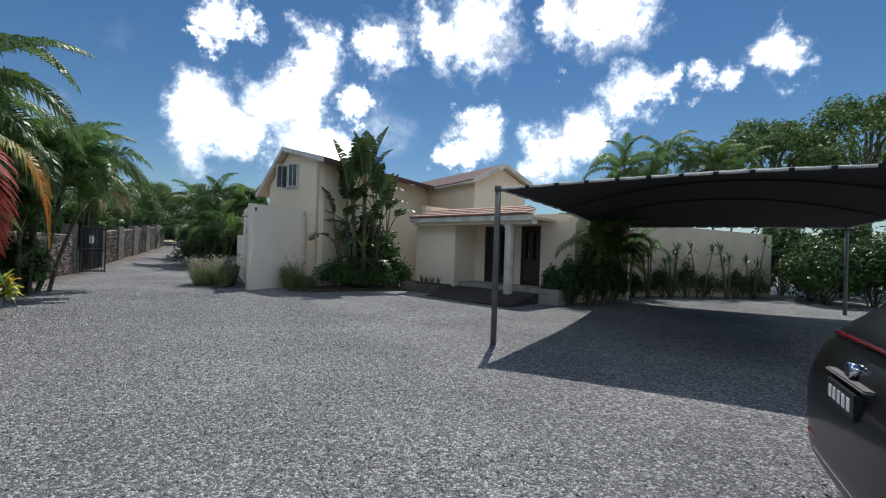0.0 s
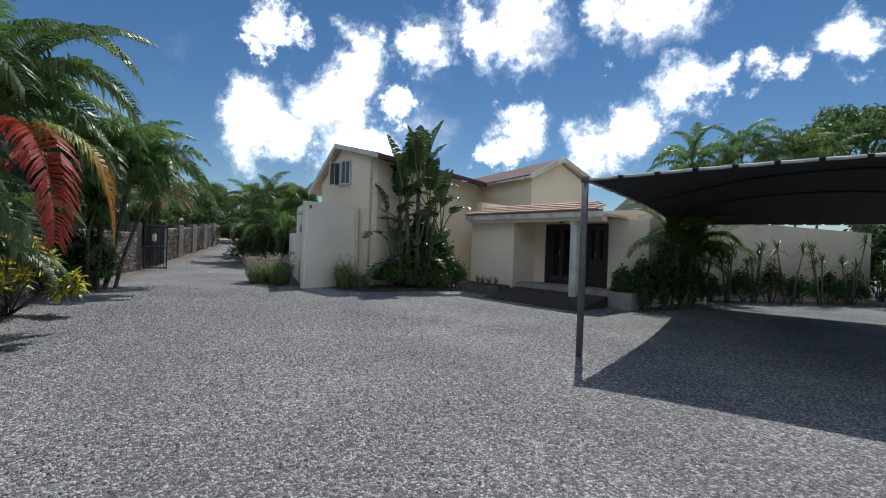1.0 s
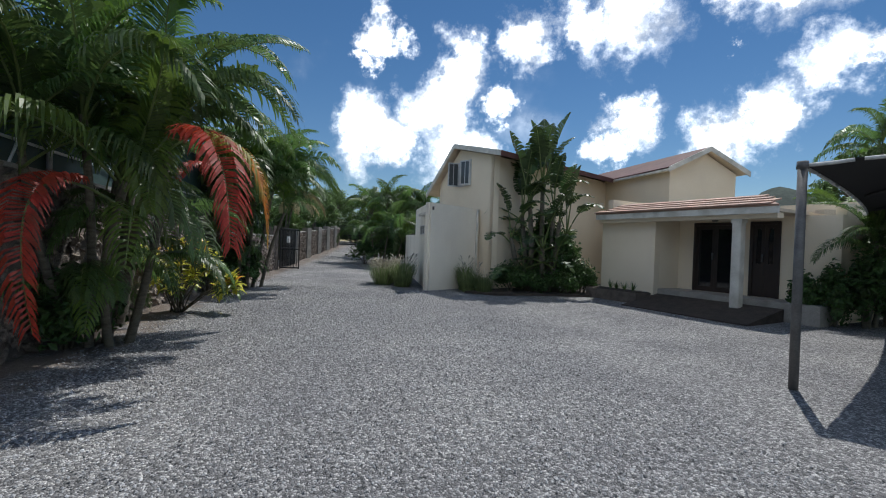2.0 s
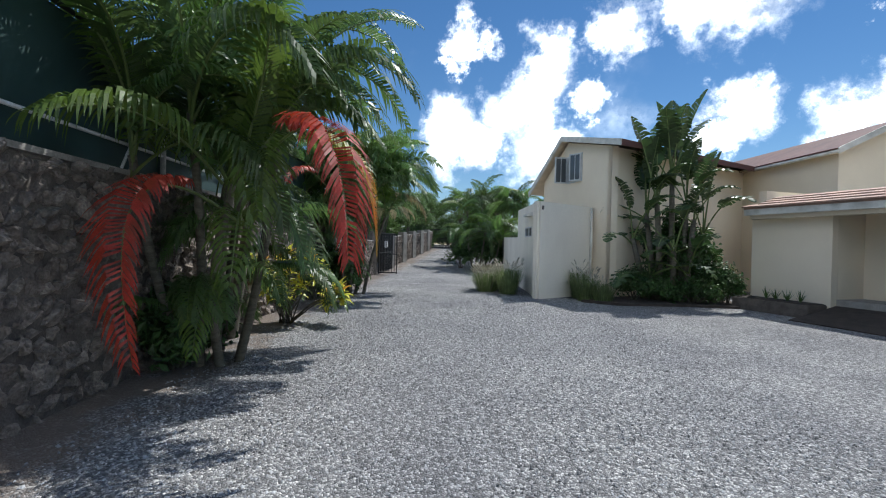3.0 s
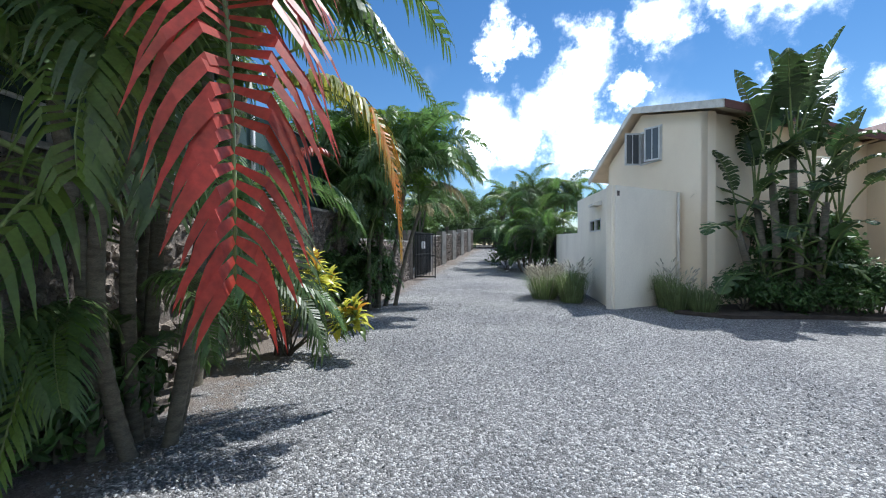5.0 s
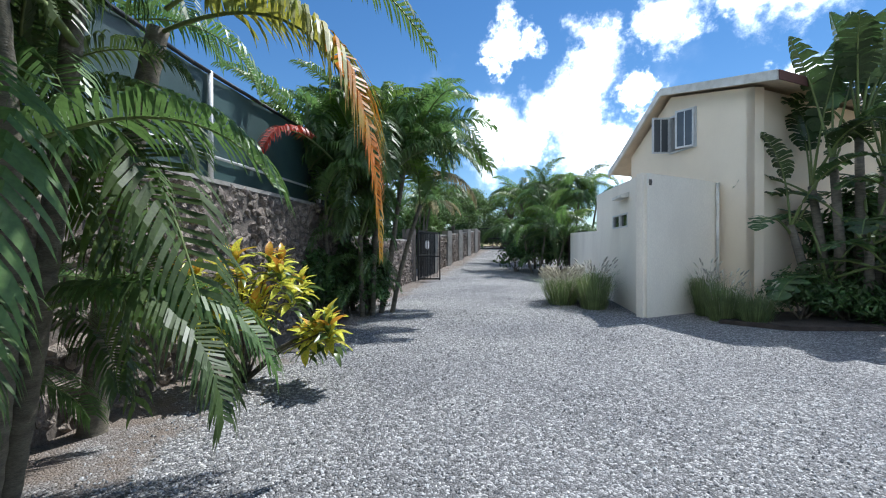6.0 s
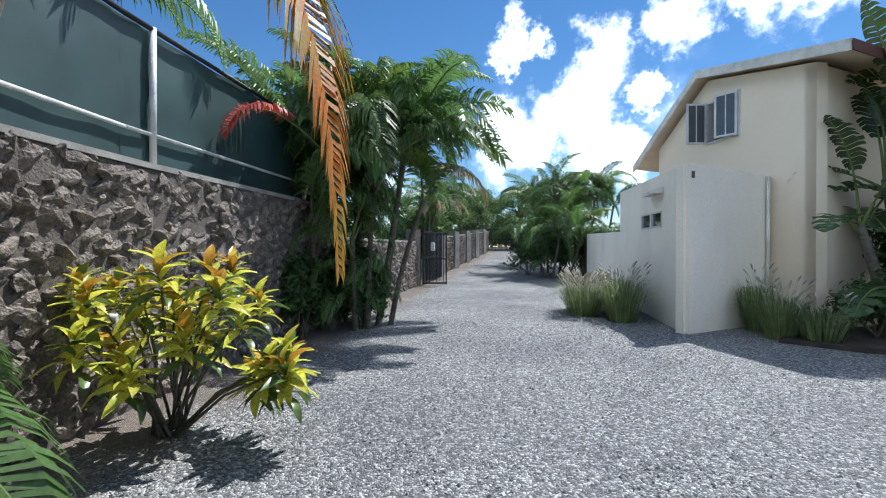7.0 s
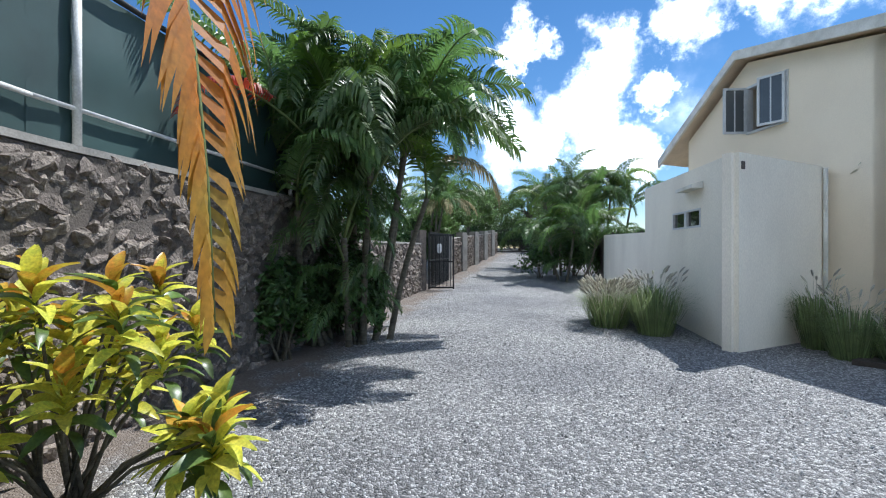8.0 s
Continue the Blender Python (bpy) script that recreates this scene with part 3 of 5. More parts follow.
    roof = part("canopy_roof", deck, TILE_SUNLIT, ob)
    part("parapet", boxes((-0.3, L_ - 0.6, 0.99, 1.2, 2.71, 3.1)), STUCCO, ob)
    tilt = math.atan2(0.33, 1.03)
    bm = bmesh.new()
    box(bm, 0.004, 0.256, 0, 0.33, 0, 0.035)
    tile_me = link("roof_tile", bm, TILE_SUNLIT)
    me = tile_me.data
    bpy.data.objects.remove(tile_me)
    for r in range(4):
        y = -0.11 + r * 0.27
        n = int((L_ + 0.45) / 0.26)
        for i in range(n):
            x = -0.38 + i * 0.26
            k = r / 4
            if x < -0.38 + 0.3 * k or x + 0.26 > L_ + 0.12 - 0.95 * k:
                continue
            piece("tile", me, roof, Matrix.Translation((x, y, 2.79 + (y + 0.05) * 0.32 + 0.014)) @ Matrix.Rotation(tilt - 0.09 + rng.uniform(-0.008, 0.008), 4, "X"))
    return ob


porch()


# ---- lean-to annex beside the lane ----
ANNEX_A, ANNEX_B = Vector((-6.57, 15.15)), Vector((-5.42, 17.4))
SIDE = Vector((-0.457, 0.889))


def annex():
    ob = group_at("annex")
    tagged(ob, "weathered off-white stucco annex with a sloping wall top", "annex")
    n = Vector((0.889, 0.457))
    front = (ANNEX_B - ANNEX_A).normalized()
    fn = Vector((-front.y, front.x))
    bm = prism([ANNEX_A, ANNEX_B, ANNEX_B + fn * 0.2, ANNEX_A + fn * 0.2 + SIDE * 0.02], -0.1, [2.97, 2.93, 2.93, 2.97])
    bmesh.ops.bevel(bm, geom=[e for e in bm.edges if abs(e.verts[0].co.z - e.verts[1].co.z) > 1 and (e.verts[0].co.xy - ANNEX_A).length < 0.1], offset=0.07, segments=4, affect="EDGES")
    part("front_wall", bm, STUCCO_OLD, ob, smooth=False)
    # side wall with the small window's opening, its top falling away from the corner
    s0, s1, w0, w1, wz0, wz1 = 0.19, 4.95, 1.32, 2.78, 1.92, 2.26

    def p(s, o=0.0):
        return ANNEX_A + SIDE * s + n * o

    def top(s):
        return 2.97 if s < 0.35 else 2.97 + (s - 0.35) * 0.02
    for a, b, z0, z1 in ((s0, w0, -0.1, None), (w0, w1, -0.1, wz0), (w0, w1, wz1, None), (w1, s1, -0.1, None)):
        part("side_wall", prism([p(a), p(b), p(b, 0.2), p(a, 0.2)], z0, z1 if z1 else [top(a), top(b), top(b), top(a)]), STUCCO_OLD, ob)
    part("low_wall", prism([p(s1 + 0.002), p(10.9), p(10.9, 0.18), p(s1 + 0.002, 0.18)], -0.1, [1.95, 2.05, 2.05, 1.95]), STUCCO_OLD, ob)
    # window in the side wall: two small panes
    bm = bmesh.new()
    for a, b, z0, z1 in ((w0 + 0.002, w0 + 0.04, wz0 + 0.002, wz1 - 0.002), (w1 - 0.04, w1 - 0.002, wz0 + 0.002, wz1 - 0.002), (w0 + 0.04, w1 - 0.04, wz0 + 0.002, wz0 + 0.035), (w0 + 0.04, w1 - 0.04, wz1 - 0.035, wz1 - 0.002), ((w0 + w1) / 2 - 0.06, (w0 + w1) / 2 + 0.06, wz0 + 0.035, wz1 - 0.035)):
        q = prism([p(a, -0.012), p(b, -0.012), p(b, 0.08), p(a, 0.08)], z0, z1)
        tmp = bpy.data.meshes.new("tmp")
        q.to_mesh(tmp)
        q.free()
        bm.from_mesh(tmp)
        bpy.data.meshes.remove(tmp)
    win = part("window", bm, ALU, ob)
    mid = (w0 + w1) / 2
    for a, b in ((w0 + 0.041, mid - 0.061), (mid + 0.061, w1 - 0.041)):
        part("pane", prism([p(a, 0.03), p(b, 0.03), p(b, 0.036), p(a, 0.036)], wz0 + 0.036, wz1 - 0.036), GLASS_DARK, win)
    # hood over the window
    bm = prism([p(1.2, -0.2), p(2.0, -0.2), p(2.0, -0.002), p(1.2, -0.002)], [2.60, 2.60, 2.60, 2.60], [2.66, 2.66, 2.72, 2.72])
    part("hood", bm, TRIM, ob)
    # down pipe in the angle to the gable
    c = ANNEX_B - fn * 0.05 - front * 0.16
    part("down_pipe", tube([(c.x, c.y, 0.02), (c.x, c.y, 2.9)], 0.035, 8), TRIM, ob)
    c2 = ANNEX_A - fn * 0.012 + front * 0.12
    part("vent", prism([c2, c2 + front * 0.08, c2 + front * 0.08 + fn * 0.01, c2 + fn * 0.01], 2.72, 2.84), MORTAR, ob)
    part("lean_to_roof", slab((*p(0.7, 0.22), 2.72), (*p(4.9, 0.22), 2.78), (*p(4.9, 1.2), 2.84), (*p(1.8, 0.8), 2.80), 0.1), CONCRETE, ob)


annex()


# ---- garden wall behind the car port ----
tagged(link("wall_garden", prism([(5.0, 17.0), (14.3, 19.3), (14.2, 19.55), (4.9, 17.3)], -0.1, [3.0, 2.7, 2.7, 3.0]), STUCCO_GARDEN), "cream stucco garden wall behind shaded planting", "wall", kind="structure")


# ---- car port ----
POSTS = [Vector((0.9, 7.5)), Vector((6.0, 17.0)), Vector((12.2, 13.4)), Vector((7.1, 3.9))]


def net_point(u, v):
    a, b, c, d = POSTS
    p = a * (1 - u) * (1 - v) + b * v * (1 - u) + c * u * v + d * u * (1 - v)
    cx = 4 * u * (1 - u)
    cy = 4 * v * (1 - v)
    z = 2.66 + 0.62 * cx * cy + 0.14 * cx * (1 - cy) * (1 - v)
    # edges pulled inwards by their cord
    mid = (a + b + c + d) / 4
    pull = 0.06 * (cx * (1 - cy) + cy * (1 - cx))
    p = p.lerp(mid, pull)
    return Vector((p.x, p.y, z))


def car_port():
    ob = group_at("car_port", (0, 0, 0))
    tagged(ob, "car port of black shade net on steel posts", "car port")
    n = 28
    bm = bmesh.new()
    top = [[bm.verts.new(net_point(i / n, j / n)) for i in range(n + 1)] for j in range(n + 1)]
    low = [[bm.verts.new(net_point(i / n, j / n) - Vector((0, 0, 0.012))) for i in range(n + 1)] for j in range(n + 1)]
    for j in range(n):
        for i in range(n):
            f = bm.faces.new((top[j][i], top[j][i + 1], top[j + 1][i + 1], top[j + 1][i]))
            g = bm.faces.new((low[j][i], low[j + 1][i], low[j + 1][i + 1], low[j][i + 1]))
            # light and shade by colour: grey top face, near-black underside
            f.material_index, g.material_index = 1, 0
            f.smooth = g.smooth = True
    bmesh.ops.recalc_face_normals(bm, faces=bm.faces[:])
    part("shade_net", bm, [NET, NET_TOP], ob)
    # stitched hem along each edge, in short runs
    for edge in range(4):
        for k in range(16):
            t0, t1 = k / 16 + 0.004, (k + 1) / 16 - 0.006
            f = {0: lambda t: (0, t), 1: lambda t: (t, 1), 2: lambda t: (1, t), 3: lambda t: (t, 0)}[edge]
            bm = tube([net_point(*f(t0)) - Vector((0, 0, 0.02)), net_point(*f((t0 + t1) / 2)) - Vector((0, 0, 0.026)), net_point(*f(t1)) - Vector((0, 0, 0.02))], 0.022, 6)
            part("hem", bm, HEM, ob)
    for i, p in enumerate(POSTS):
        bm = tube([(p.x, p.y, -0.1), (p.x, p.y, 2.66)], 0.05, 14)
        post = part("post", bm, STEEL, ob)
        part("cap", tube([(p.x, p.y, 2.6), (p.x, p.y, 2.69)], [0.062, 0.058], 12), STEEL, post)
    # arched ridge pipes that hold the net up
    for v in (0.35, 0.65):
        pts = [net_point(0.02 + 0.96 * i / 12, v) - Vector((0, 0, 0.05)) for i in range(13)]
        part("arch_pipe", tube(pts, 0.025, 8), BLACK_IRON, ob)


car_port()

# ---- plants ----
def curve_points(length, elev0, elev1, bend=1.4, n=14, side=0.0):
    """A stalk that starts at elev0 degrees and ends at elev1, in the x-z plane, with a sideways drift."""
    pts, p = [Vector((0, 0, 0))], Vector((0, 0, 0))
    for i in range(n):
        s = (i + 0.5) / n
        e = radians(elev0 + (elev1 - elev0) * s ** bend)
        a = side * s
        p = p + Vector((math.cos(e) * math.cos(a), math.cos(e) * math.sin(a), math.sin(e))) * (length / n)
        pts.append(p)
    return pts


def along(pts, s):
    k = min(s * (len(pts) - 1), len(pts) - 1.001)
    i = int(k)
    return pts[i].lerp(pts[i + 1], k - i), (pts[i + 1] - pts[i]).normalized()


def feather(bm, pts, r, leaf, count, stalk, vee, sag, width, heading, turn_at=2.0, taper=0.0):
    """Leaflets set closely along a stalk: they rise in a V and bend over; past turn_at they take the third material."""
    tube(pts, [0.02 - 0.016 * i / (len(pts) - 1) for i in range(len(pts))], 5, bm)
    for f in bm.faces:
        f.material_index = 1
    across = heading.cross(Vector((0, 0, 1))).normalized()
    for i in range(count):
        s = stalk + (1 - stalk) * (i + 0.5) / count
        p, d = along(pts, s)
        side = (across - d * across.dot(d)).normalized()
        up = side.cross(d).normalized()
        q = (s - stalk) / (1 - stalk)
        size = leaf * (0.34 + 0.66 * math.sin(math.pi * min(1, q * 0.8 + 0.2))) * r.uniform(0.88, 1.1) * (1 - taper * max(0.0, q - 0.45))
        fwd = 0.35 + 0.75 * q
        for sgn in (1, -1):
            if r.random() < 0.05:
                continue
            way = (side * sgn + d * fwd * r.uniform(0.85, 1.15) + up * (vee + r.uniform(-0.12, 0.12))).normalized()
            flat = (side * sgn + d * fwd * 1.1).normalized()
            w = (d * width * r.uniform(0.85, 1.15) + side * sgn * -0.01)
            g = sag * r.uniform(0.6, 1.4)
            b = p + way * size * 0.38
            c = b + (flat * (1 - 0.2 * g) + Vector((0, 0, -0.5 * g))) * size * 0.27
            k = c + (flat * (1 - 0.4 * g) + Vector((0, 0, -1.1 * g))) * size * 0.22
            e = k + (flat * (1 - 0.6 * g) + Vector((0, 0, -1.7 * g))) * size * 0.16
            v = [bm.verts.new(x) for x in (p - w * 0.3, p + w * 0.3, b + w * 0.55, b - w * 0.55, c + w * 0.48, c - w * 0.48, k + w * 0.3, k - w * 0.3, e)]
            late = 2 if q + r.uniform(-0.15, 0.15) > turn_at else 0
            for face in ((0, 1, 2, 3), (3, 2, 4, 5), (5, 4, 6, 7), (7, 6, 8)):
                bm.faces.new([v[n] for n in face]).material_index = late


def frond_mesh(seed, mat, length=2.0, leaf=0.44, elev0=55, elev1=-70, count=46, stalk=0.16, vee=0.55, sag=0.5, side=0.15, width=0.042, bend=1.4):
    """A feather leaf that leaves the stem along +x."""
    bm = bmesh.new()
    feather(bm, curve_points(length, elev0, elev1, bend, side=side), random.Random(seed), leaf, count, stalk, vee, sag, width, Vector((1, 0, 0)))
    ob = link("frond", bm, [mat, RACHIS])
    me = ob.data
    bpy.data.objects.remove(ob)
    return me


def arc_frond(parent, mats, base, crest, tip, seed, label="", leaf=0.45, count=70, stalk=0.2, vee=0.5, sag=0.5, width=0.028, turn_at=2.0, taper=0.0):
    """One leaf that springs from base, passes over crest and hangs to tip."""
    base, crest, tip = Vector(base), Vector(crest), Vector(tip)
    c = crest * 2 - (base + tip) * 0.5
    pts = [(base * (1 - k) ** 2 + c * 2 * k * (1 - k) + tip * k * k) - base for k in (i / 16 for i in range(17))]
    bm = bmesh.new()
    h = tip - base
    feather(bm, pts, random.Random(seed), leaf, count, stalk, vee, sag, width, Vector((h.x, h.y, 0)), turn_at, taper)
    ob = part("frond", bm, mats, parent, label)
    ob.matrix_basis = Matrix.Translation(base)
    return ob


GREEN_FRONDS = [frond_mesh(10 + i, FROND, 2.2 + 0.2 * (i % 3), 0.56, e0, e1, 50, vee=v, sag=g * 1.25, side=sd, width=0.031) for i, (e0, e1, v, g, sd) in enumerate(
    ((74, -45, 0.95, 0.45, 0.2), (58, -70, 0.95, 0.55, -0.25), (40, -80, 0.9, 0.6, 0.3), (22, -75, 0.8, 0.65, -0.2), (82, 0, 0.9, 0.4, 0.1), (50, -88, 0.9, 0.65, 0.35)))]
LIGHT_FRONDS = [frond_mesh(30 + i, FROND_LIGHT, 2.3, 0.56, e0, e1, 48, vee=0.9, sag=0.65, side=sd, width=0.032) for i, (e0, e1, sd) in enumerate(((60, -65, 0.2), (82, -15, 0.1), (30, -80, -0.3)))]
DRY_FRONDS = [frond_mesh(60, FROND_DRY, 2.0, 0.42, 10, -88, 56, vee=0.1, sag=0.9, side=0.1, width=0.03)]

# the camera's path; fronds that would come close to it are left out
CAMERA_WAY = [Vector((0, 0)), Vector((-1.5, 1.4)), Vector((-2.9, 2.6)), Vector((-3.6, 3.6)), Vector((-4.7, 5.4)), Vector((-6.1, 7.4)), Vector((-7.0, 8.6))]


def clear_of_camera_way(p, gap):
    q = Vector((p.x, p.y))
    for a, b in zip(CAMERA_WAY, CAMERA_WAY[1:]):
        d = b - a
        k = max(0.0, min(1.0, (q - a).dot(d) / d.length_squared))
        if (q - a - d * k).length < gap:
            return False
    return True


def stem_mesh_into(ob, base, top, r0=0.055, r1=0.04, bend=0.15, seed=0):
    r = random.Random(seed)
    b, t = Vector(base), Vector(top)
    off = Vector((r.uniform(-1, 1), r.uniform(-1, 1), 0)) * bend
    n = max(12, int((t - b).length / 0.07))
    pts = [b.lerp(t, k / n) + off * math.sin(math.pi * k / n) for k in range(n + 1)]
    rad = [(r0 + (r1 - r0) * k / n) * (1.35 if k == 0 else 1.0) + (0.005 if k % 2 else 0.0) for k in range(n + 1)]
    part("stem", tube(pts, rad, 9), BARK, ob)


def frond_at(ob, me, p, azimuth, tilt=0.0, roll=0.0, scale=1.0, label=""):
    m = Matrix.Translation(p) @ Matrix.Rotation(radians(azimuth), 4, "Z") @ Matrix.Rotation(radians(-tilt), 4, "Y") @ Matrix.Rotation(radians(roll), 4, "X") @ Matrix.Scale(scale, 4)
    o = piece("frond", me, ob, m)
    if label:
        tagged(o, label)
    return o


def palm(name, place, stems, label, seed, crown=9, spread=0.7, size=1.0, meshes=None, r0=0.055, low=0, bare=None):
    """A clump: each stem (dx, dy, height, lean x, lean y) carries its own crown of fronds."""
    r = random.Random(seed)
    ob = group_at(name)
    tagged(ob, label, "palm")
    for i, (dx, dy, h, lx, ly) in enumerate(stems):
        base = Vector((place[0] + dx, place[1] + dy, place[2] - 0.05))
        top = base + Vector((lx, ly, h + 0.05))
        stem_mesh_into(ob, base, top, r0, r0 * 0.75, 0.12, seed * 10 + i)
        a0 = r.uniform(0, 360)
        for k in range(crown):
            q = k / crown
            me = (meshes or GREEN_FRONDS)
            pick = me[(4, 0, 4, 0, 1, 1, 2, 1, 5, 2)[int(q * 10)] % len(me)]
            if r.random() < 0.12:
                pick = LIGHT_FRONDS[r.randrange(3)]
            if q < 0.12 and r.random() < 0.5:
                pick = LIGHT_FRONDS[1]
            o = frond_at(ob, pick, top - Vector((0, 0, 0.35 * q)), a0 + k * 137.5 + r.uniform(-12, 12), r.uniform(-8, 8), r.uniform(-25, 25), size * r.uniform(0.85, 1.12))
            # drops fronds close to the camera's path or where bare opens its view
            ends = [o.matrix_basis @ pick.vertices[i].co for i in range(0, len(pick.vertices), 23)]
            if any(e.z < 2.7 and not clear_of_camera_way(e, 1.0) or bare and bare(e) for e in ends):
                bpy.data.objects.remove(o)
        for k in range(low):
            frond_at(ob, GREEN_FRONDS[3], base.lerp(top, r.uniform(0.3, 0.75)), r.uniform(0, 360), r.uniform(-10, 15), r.uniform(-20, 20), size * 0.55)
    return ob


def leaf_cloud(bm, centre, radii, count, size, r, shell=0.55, aspect=0.45, mat=0, floor=-9.0):
    """Small pointed leaves scattered through an uneven blob."""
    c = Vector(centre)
    for _ in range(count):
        d = Vector((r.gauss(0, 1), r.gauss(0, 1), r.gauss(0, 1))).normalized()
        k = (shell + (1 - shell) * r.random()) * (0.78 + 0.42 * noise.noise(d * 2.1 + c))
        p = c + Vector((d.x * radii[0], d.y * radii[1], d.z * radii[2])) * k
        if p.z < floor:
            continue
        n = (d + Vector((r.uniform(-1, 1), r.uniform(-1, 1), r.uniform(-0.4, 1))) * 0.9).normalized()
        t = n.cross(Vector((r.uniform(-1, 1), r.uniform(-1, 1), r.uniform(-1, 1)))).normalized()
        b = n.cross(t)
        s = size * r.uniform(0.6, 1.3)
        v = [bm.verts.new(p - t * s * 0.5), bm.verts.new(p + b * s * aspect * 0.5 + n * s * 0.06), bm.verts.new(p + t * s * 0.5 - n * s * 0.1), bm.verts.new(p - b * s * aspect * 0.5 + n * s * 0.06)]
        f = bm.faces.new(v)
        f.material_index = mat


def tree(place, height, crown_r, seed, label, leaf=0.28, count=5200, mat=None):
    r = random.Random(seed)
    ob = group_at("tree")
    tagged(ob, label, "tree")
    x, y, z = place
    top = Vector((x, y, z + height * 0.62))
    part("trunk", tube([(x, y, z - 0.1), (x + 0.1, y, z + height * 0.3), top], [height * 0.035, height * 0.026, height * 0.015], 8), BARK, ob)
    bm, lb = bmesh.new(), bmesh.new()
    n = 15
    for i in range(n):
        a = i * 2.4 + r.uniform(-0.3, 0.3)
        k = math.sqrt((i + 0.5) / n)
        c = Vector((x + math.cos(a) * crown_r * k * 0.8, y + math.sin(a) * crown_r * k * 0.8, z + height * (0.9 - 0.36 * k * k) + r.uniform(-0.05, 0.03) * height))
        rr = crown_r * r.uniform(0.30, 0.48)
        leaf_cloud(bm, c, (rr, rr, rr * 0.7), count // n, leaf, r, 0.45)
        tube([Vector((x, y, z + height * (0.3 + 0.02 * i))), top.lerp(c, 0.5) - Vector((0, 0, 0.2)), c], [height * 0.012, height * 0.008, 0.02], 5, lb)
    part("limb_work", lb, BARK, ob)
    part("crown", bm, mat or TREE_LEAF, ob)
    return ob


def bush(name, place, radii, seed, label, leaf=0.11, count=2200, mat=None, category="bush", clumps=7):
    r = random.Random(seed)
    ob = group_at(name)
    tagged(ob, label, category)
    x, y, z = place
    bm, sb = bmesh.new(), bmesh.new()
    for i in range(clumps):
        a = i * 2.4 + r.uniform(-0.4, 0.4)
        k = math.sqrt(i / clumps)
        c = Vector((x + math.cos(a) * radii[0] * 0.62 * k, y + math.sin(a) * radii[1] * 0.62 * k, z + radii[2] * (1.15 - 0.5 * k) + r.uniform(-0.15, 0.1) * radii[2]))
        q = r.uniform(0.45, 0.7)
        leaf_cloud(bm, c, (radii[0] * q, radii[1] * q, radii[2] * q * 1.05), count // clumps, leaf, r, 0.35, floor=z + 0.02)
        tube([(x + r.uniform(-0.1, 0.1), y + r.uniform(-0.1, 0.1), z - 0.05), Vector((x, y, z)).lerp(c, 0.5), c], [0.025, 0.018, 0.008], 5, sb)
    part("branchwork", sb, BARK, ob)
    part("foliage", bm, mat or LEAF, ob)
    return ob


# palm clump against the stone wall, with dying red leaves
big = palm("areca_palm", (-7.9, 5.7, 0), [(0, 0, 2.3, 0.5, -0.2), (0.3, -0.15, 2.2, 0.7, -0.35), (-0.25, 0.2, 2.9, 0.1, 0.1), (0.15, 0.2, 2.6, 0.5, 0.2), (-0.05, 0.05, 3.5, 0.55, 0.0), (0.1, -0.3, 3.0, 0.4, -0.4), (0.3, 0.1, 3.0, 0.8, -0.1), (-0.1, -0.35, 2.5, 0.1, -0.7)],
           "dense multi-stemmed areca palm with dying red lower leaves", 3, crown=11, size=1.1, low=2, bare=lambda e: e.y > 6.7 and e.z < 3.4 or e.x < -8.5 and e.z < 2.4 or e.y < 4.3 and e.z < 3.3)
arc_frond(big, [FROND_RED, RACHIS], (-7.2, 5.45, 2.05), (-5.5, 4.97, 2.62), (-4.8, 4.72, 1.46), 401, "dying bright red palm leaf", 0.46, 60, 0.36, 1.25, 0.6, 0.026)
arc_frond(big, [FROND_RED, RACHIS], (-6.8, 5.2, 1.78), (-6.62, 4.13, 1.98), (-6.15, 3.85, 0.62), 402, "dying bright red palm leaf", 0.42, 56, 0.25, 1.2, 0.5, 0.026)
arc_frond(big, [FROND_LIGHT, RACHIS], (-6.95, 5.1, 2.2), (-6.87, 4.28, 2.7), (-6.72, 3.45, 2.5), 403, "sunlit yellow-green palm leaf", 0.6, 34, 0.2, 1.0, 0.95, 0.036)
arc_frond(big, [FROND_LIGHT, RACHIS], (-6.85, 5.25, 1.72), (-6.25, 4.8, 1.82), (-5.72, 4.35, 1.2), 404, "sunlit yellow-green palm leaf", 0.44, 22, 0.15, 0.6, 0.9, 0.042)
arc_frond(big, [FROND_LIGHT, RACHIS], (-7.3, 5.3, 1.0), (-7.0, 4.95, 1.05), (-6.8, 4.7, 0.42), 405, "yellowing small palm leaf", 0.3, 24, 0.2, 0.6, 0.7, 0.028)
arc_frond(big, [FROND, RACHIS], (-7.2, 5.5, 3.0), (-6.5, 6.45, 3.85), (-5.9, 7.1, 3.15), 406, "", 0.55, 42, 0.2, 0.8, 0.75, 0.036)
arc_frond(big, [FROND, RACHIS], (-7.1, 5.6, 2.6), (-6.45, 6.0, 3.2), (-5.75, 6.35, 2.75), 407, "", 0.52, 40, 0.2, 0.8, 0.75, 0.036)
arc_frond(big, [FROND, RACHIS], (-7.2, 5.5, 1.9), (-6.6, 5.6, 2.0), (-6.2, 5.6, 1.3), 410, "", 0.4, 30, 0.2, 0.6, 0.7, 0.034)
# added bush, stands in for the deep shade behind the palm stems
bush("undergrowth", (-8.0, 5.2, 0), (0.6, 0.85, 0.7), 150, "bush added for the deep shade between the palm and the wall", 0.13, 2800, clumps=8)
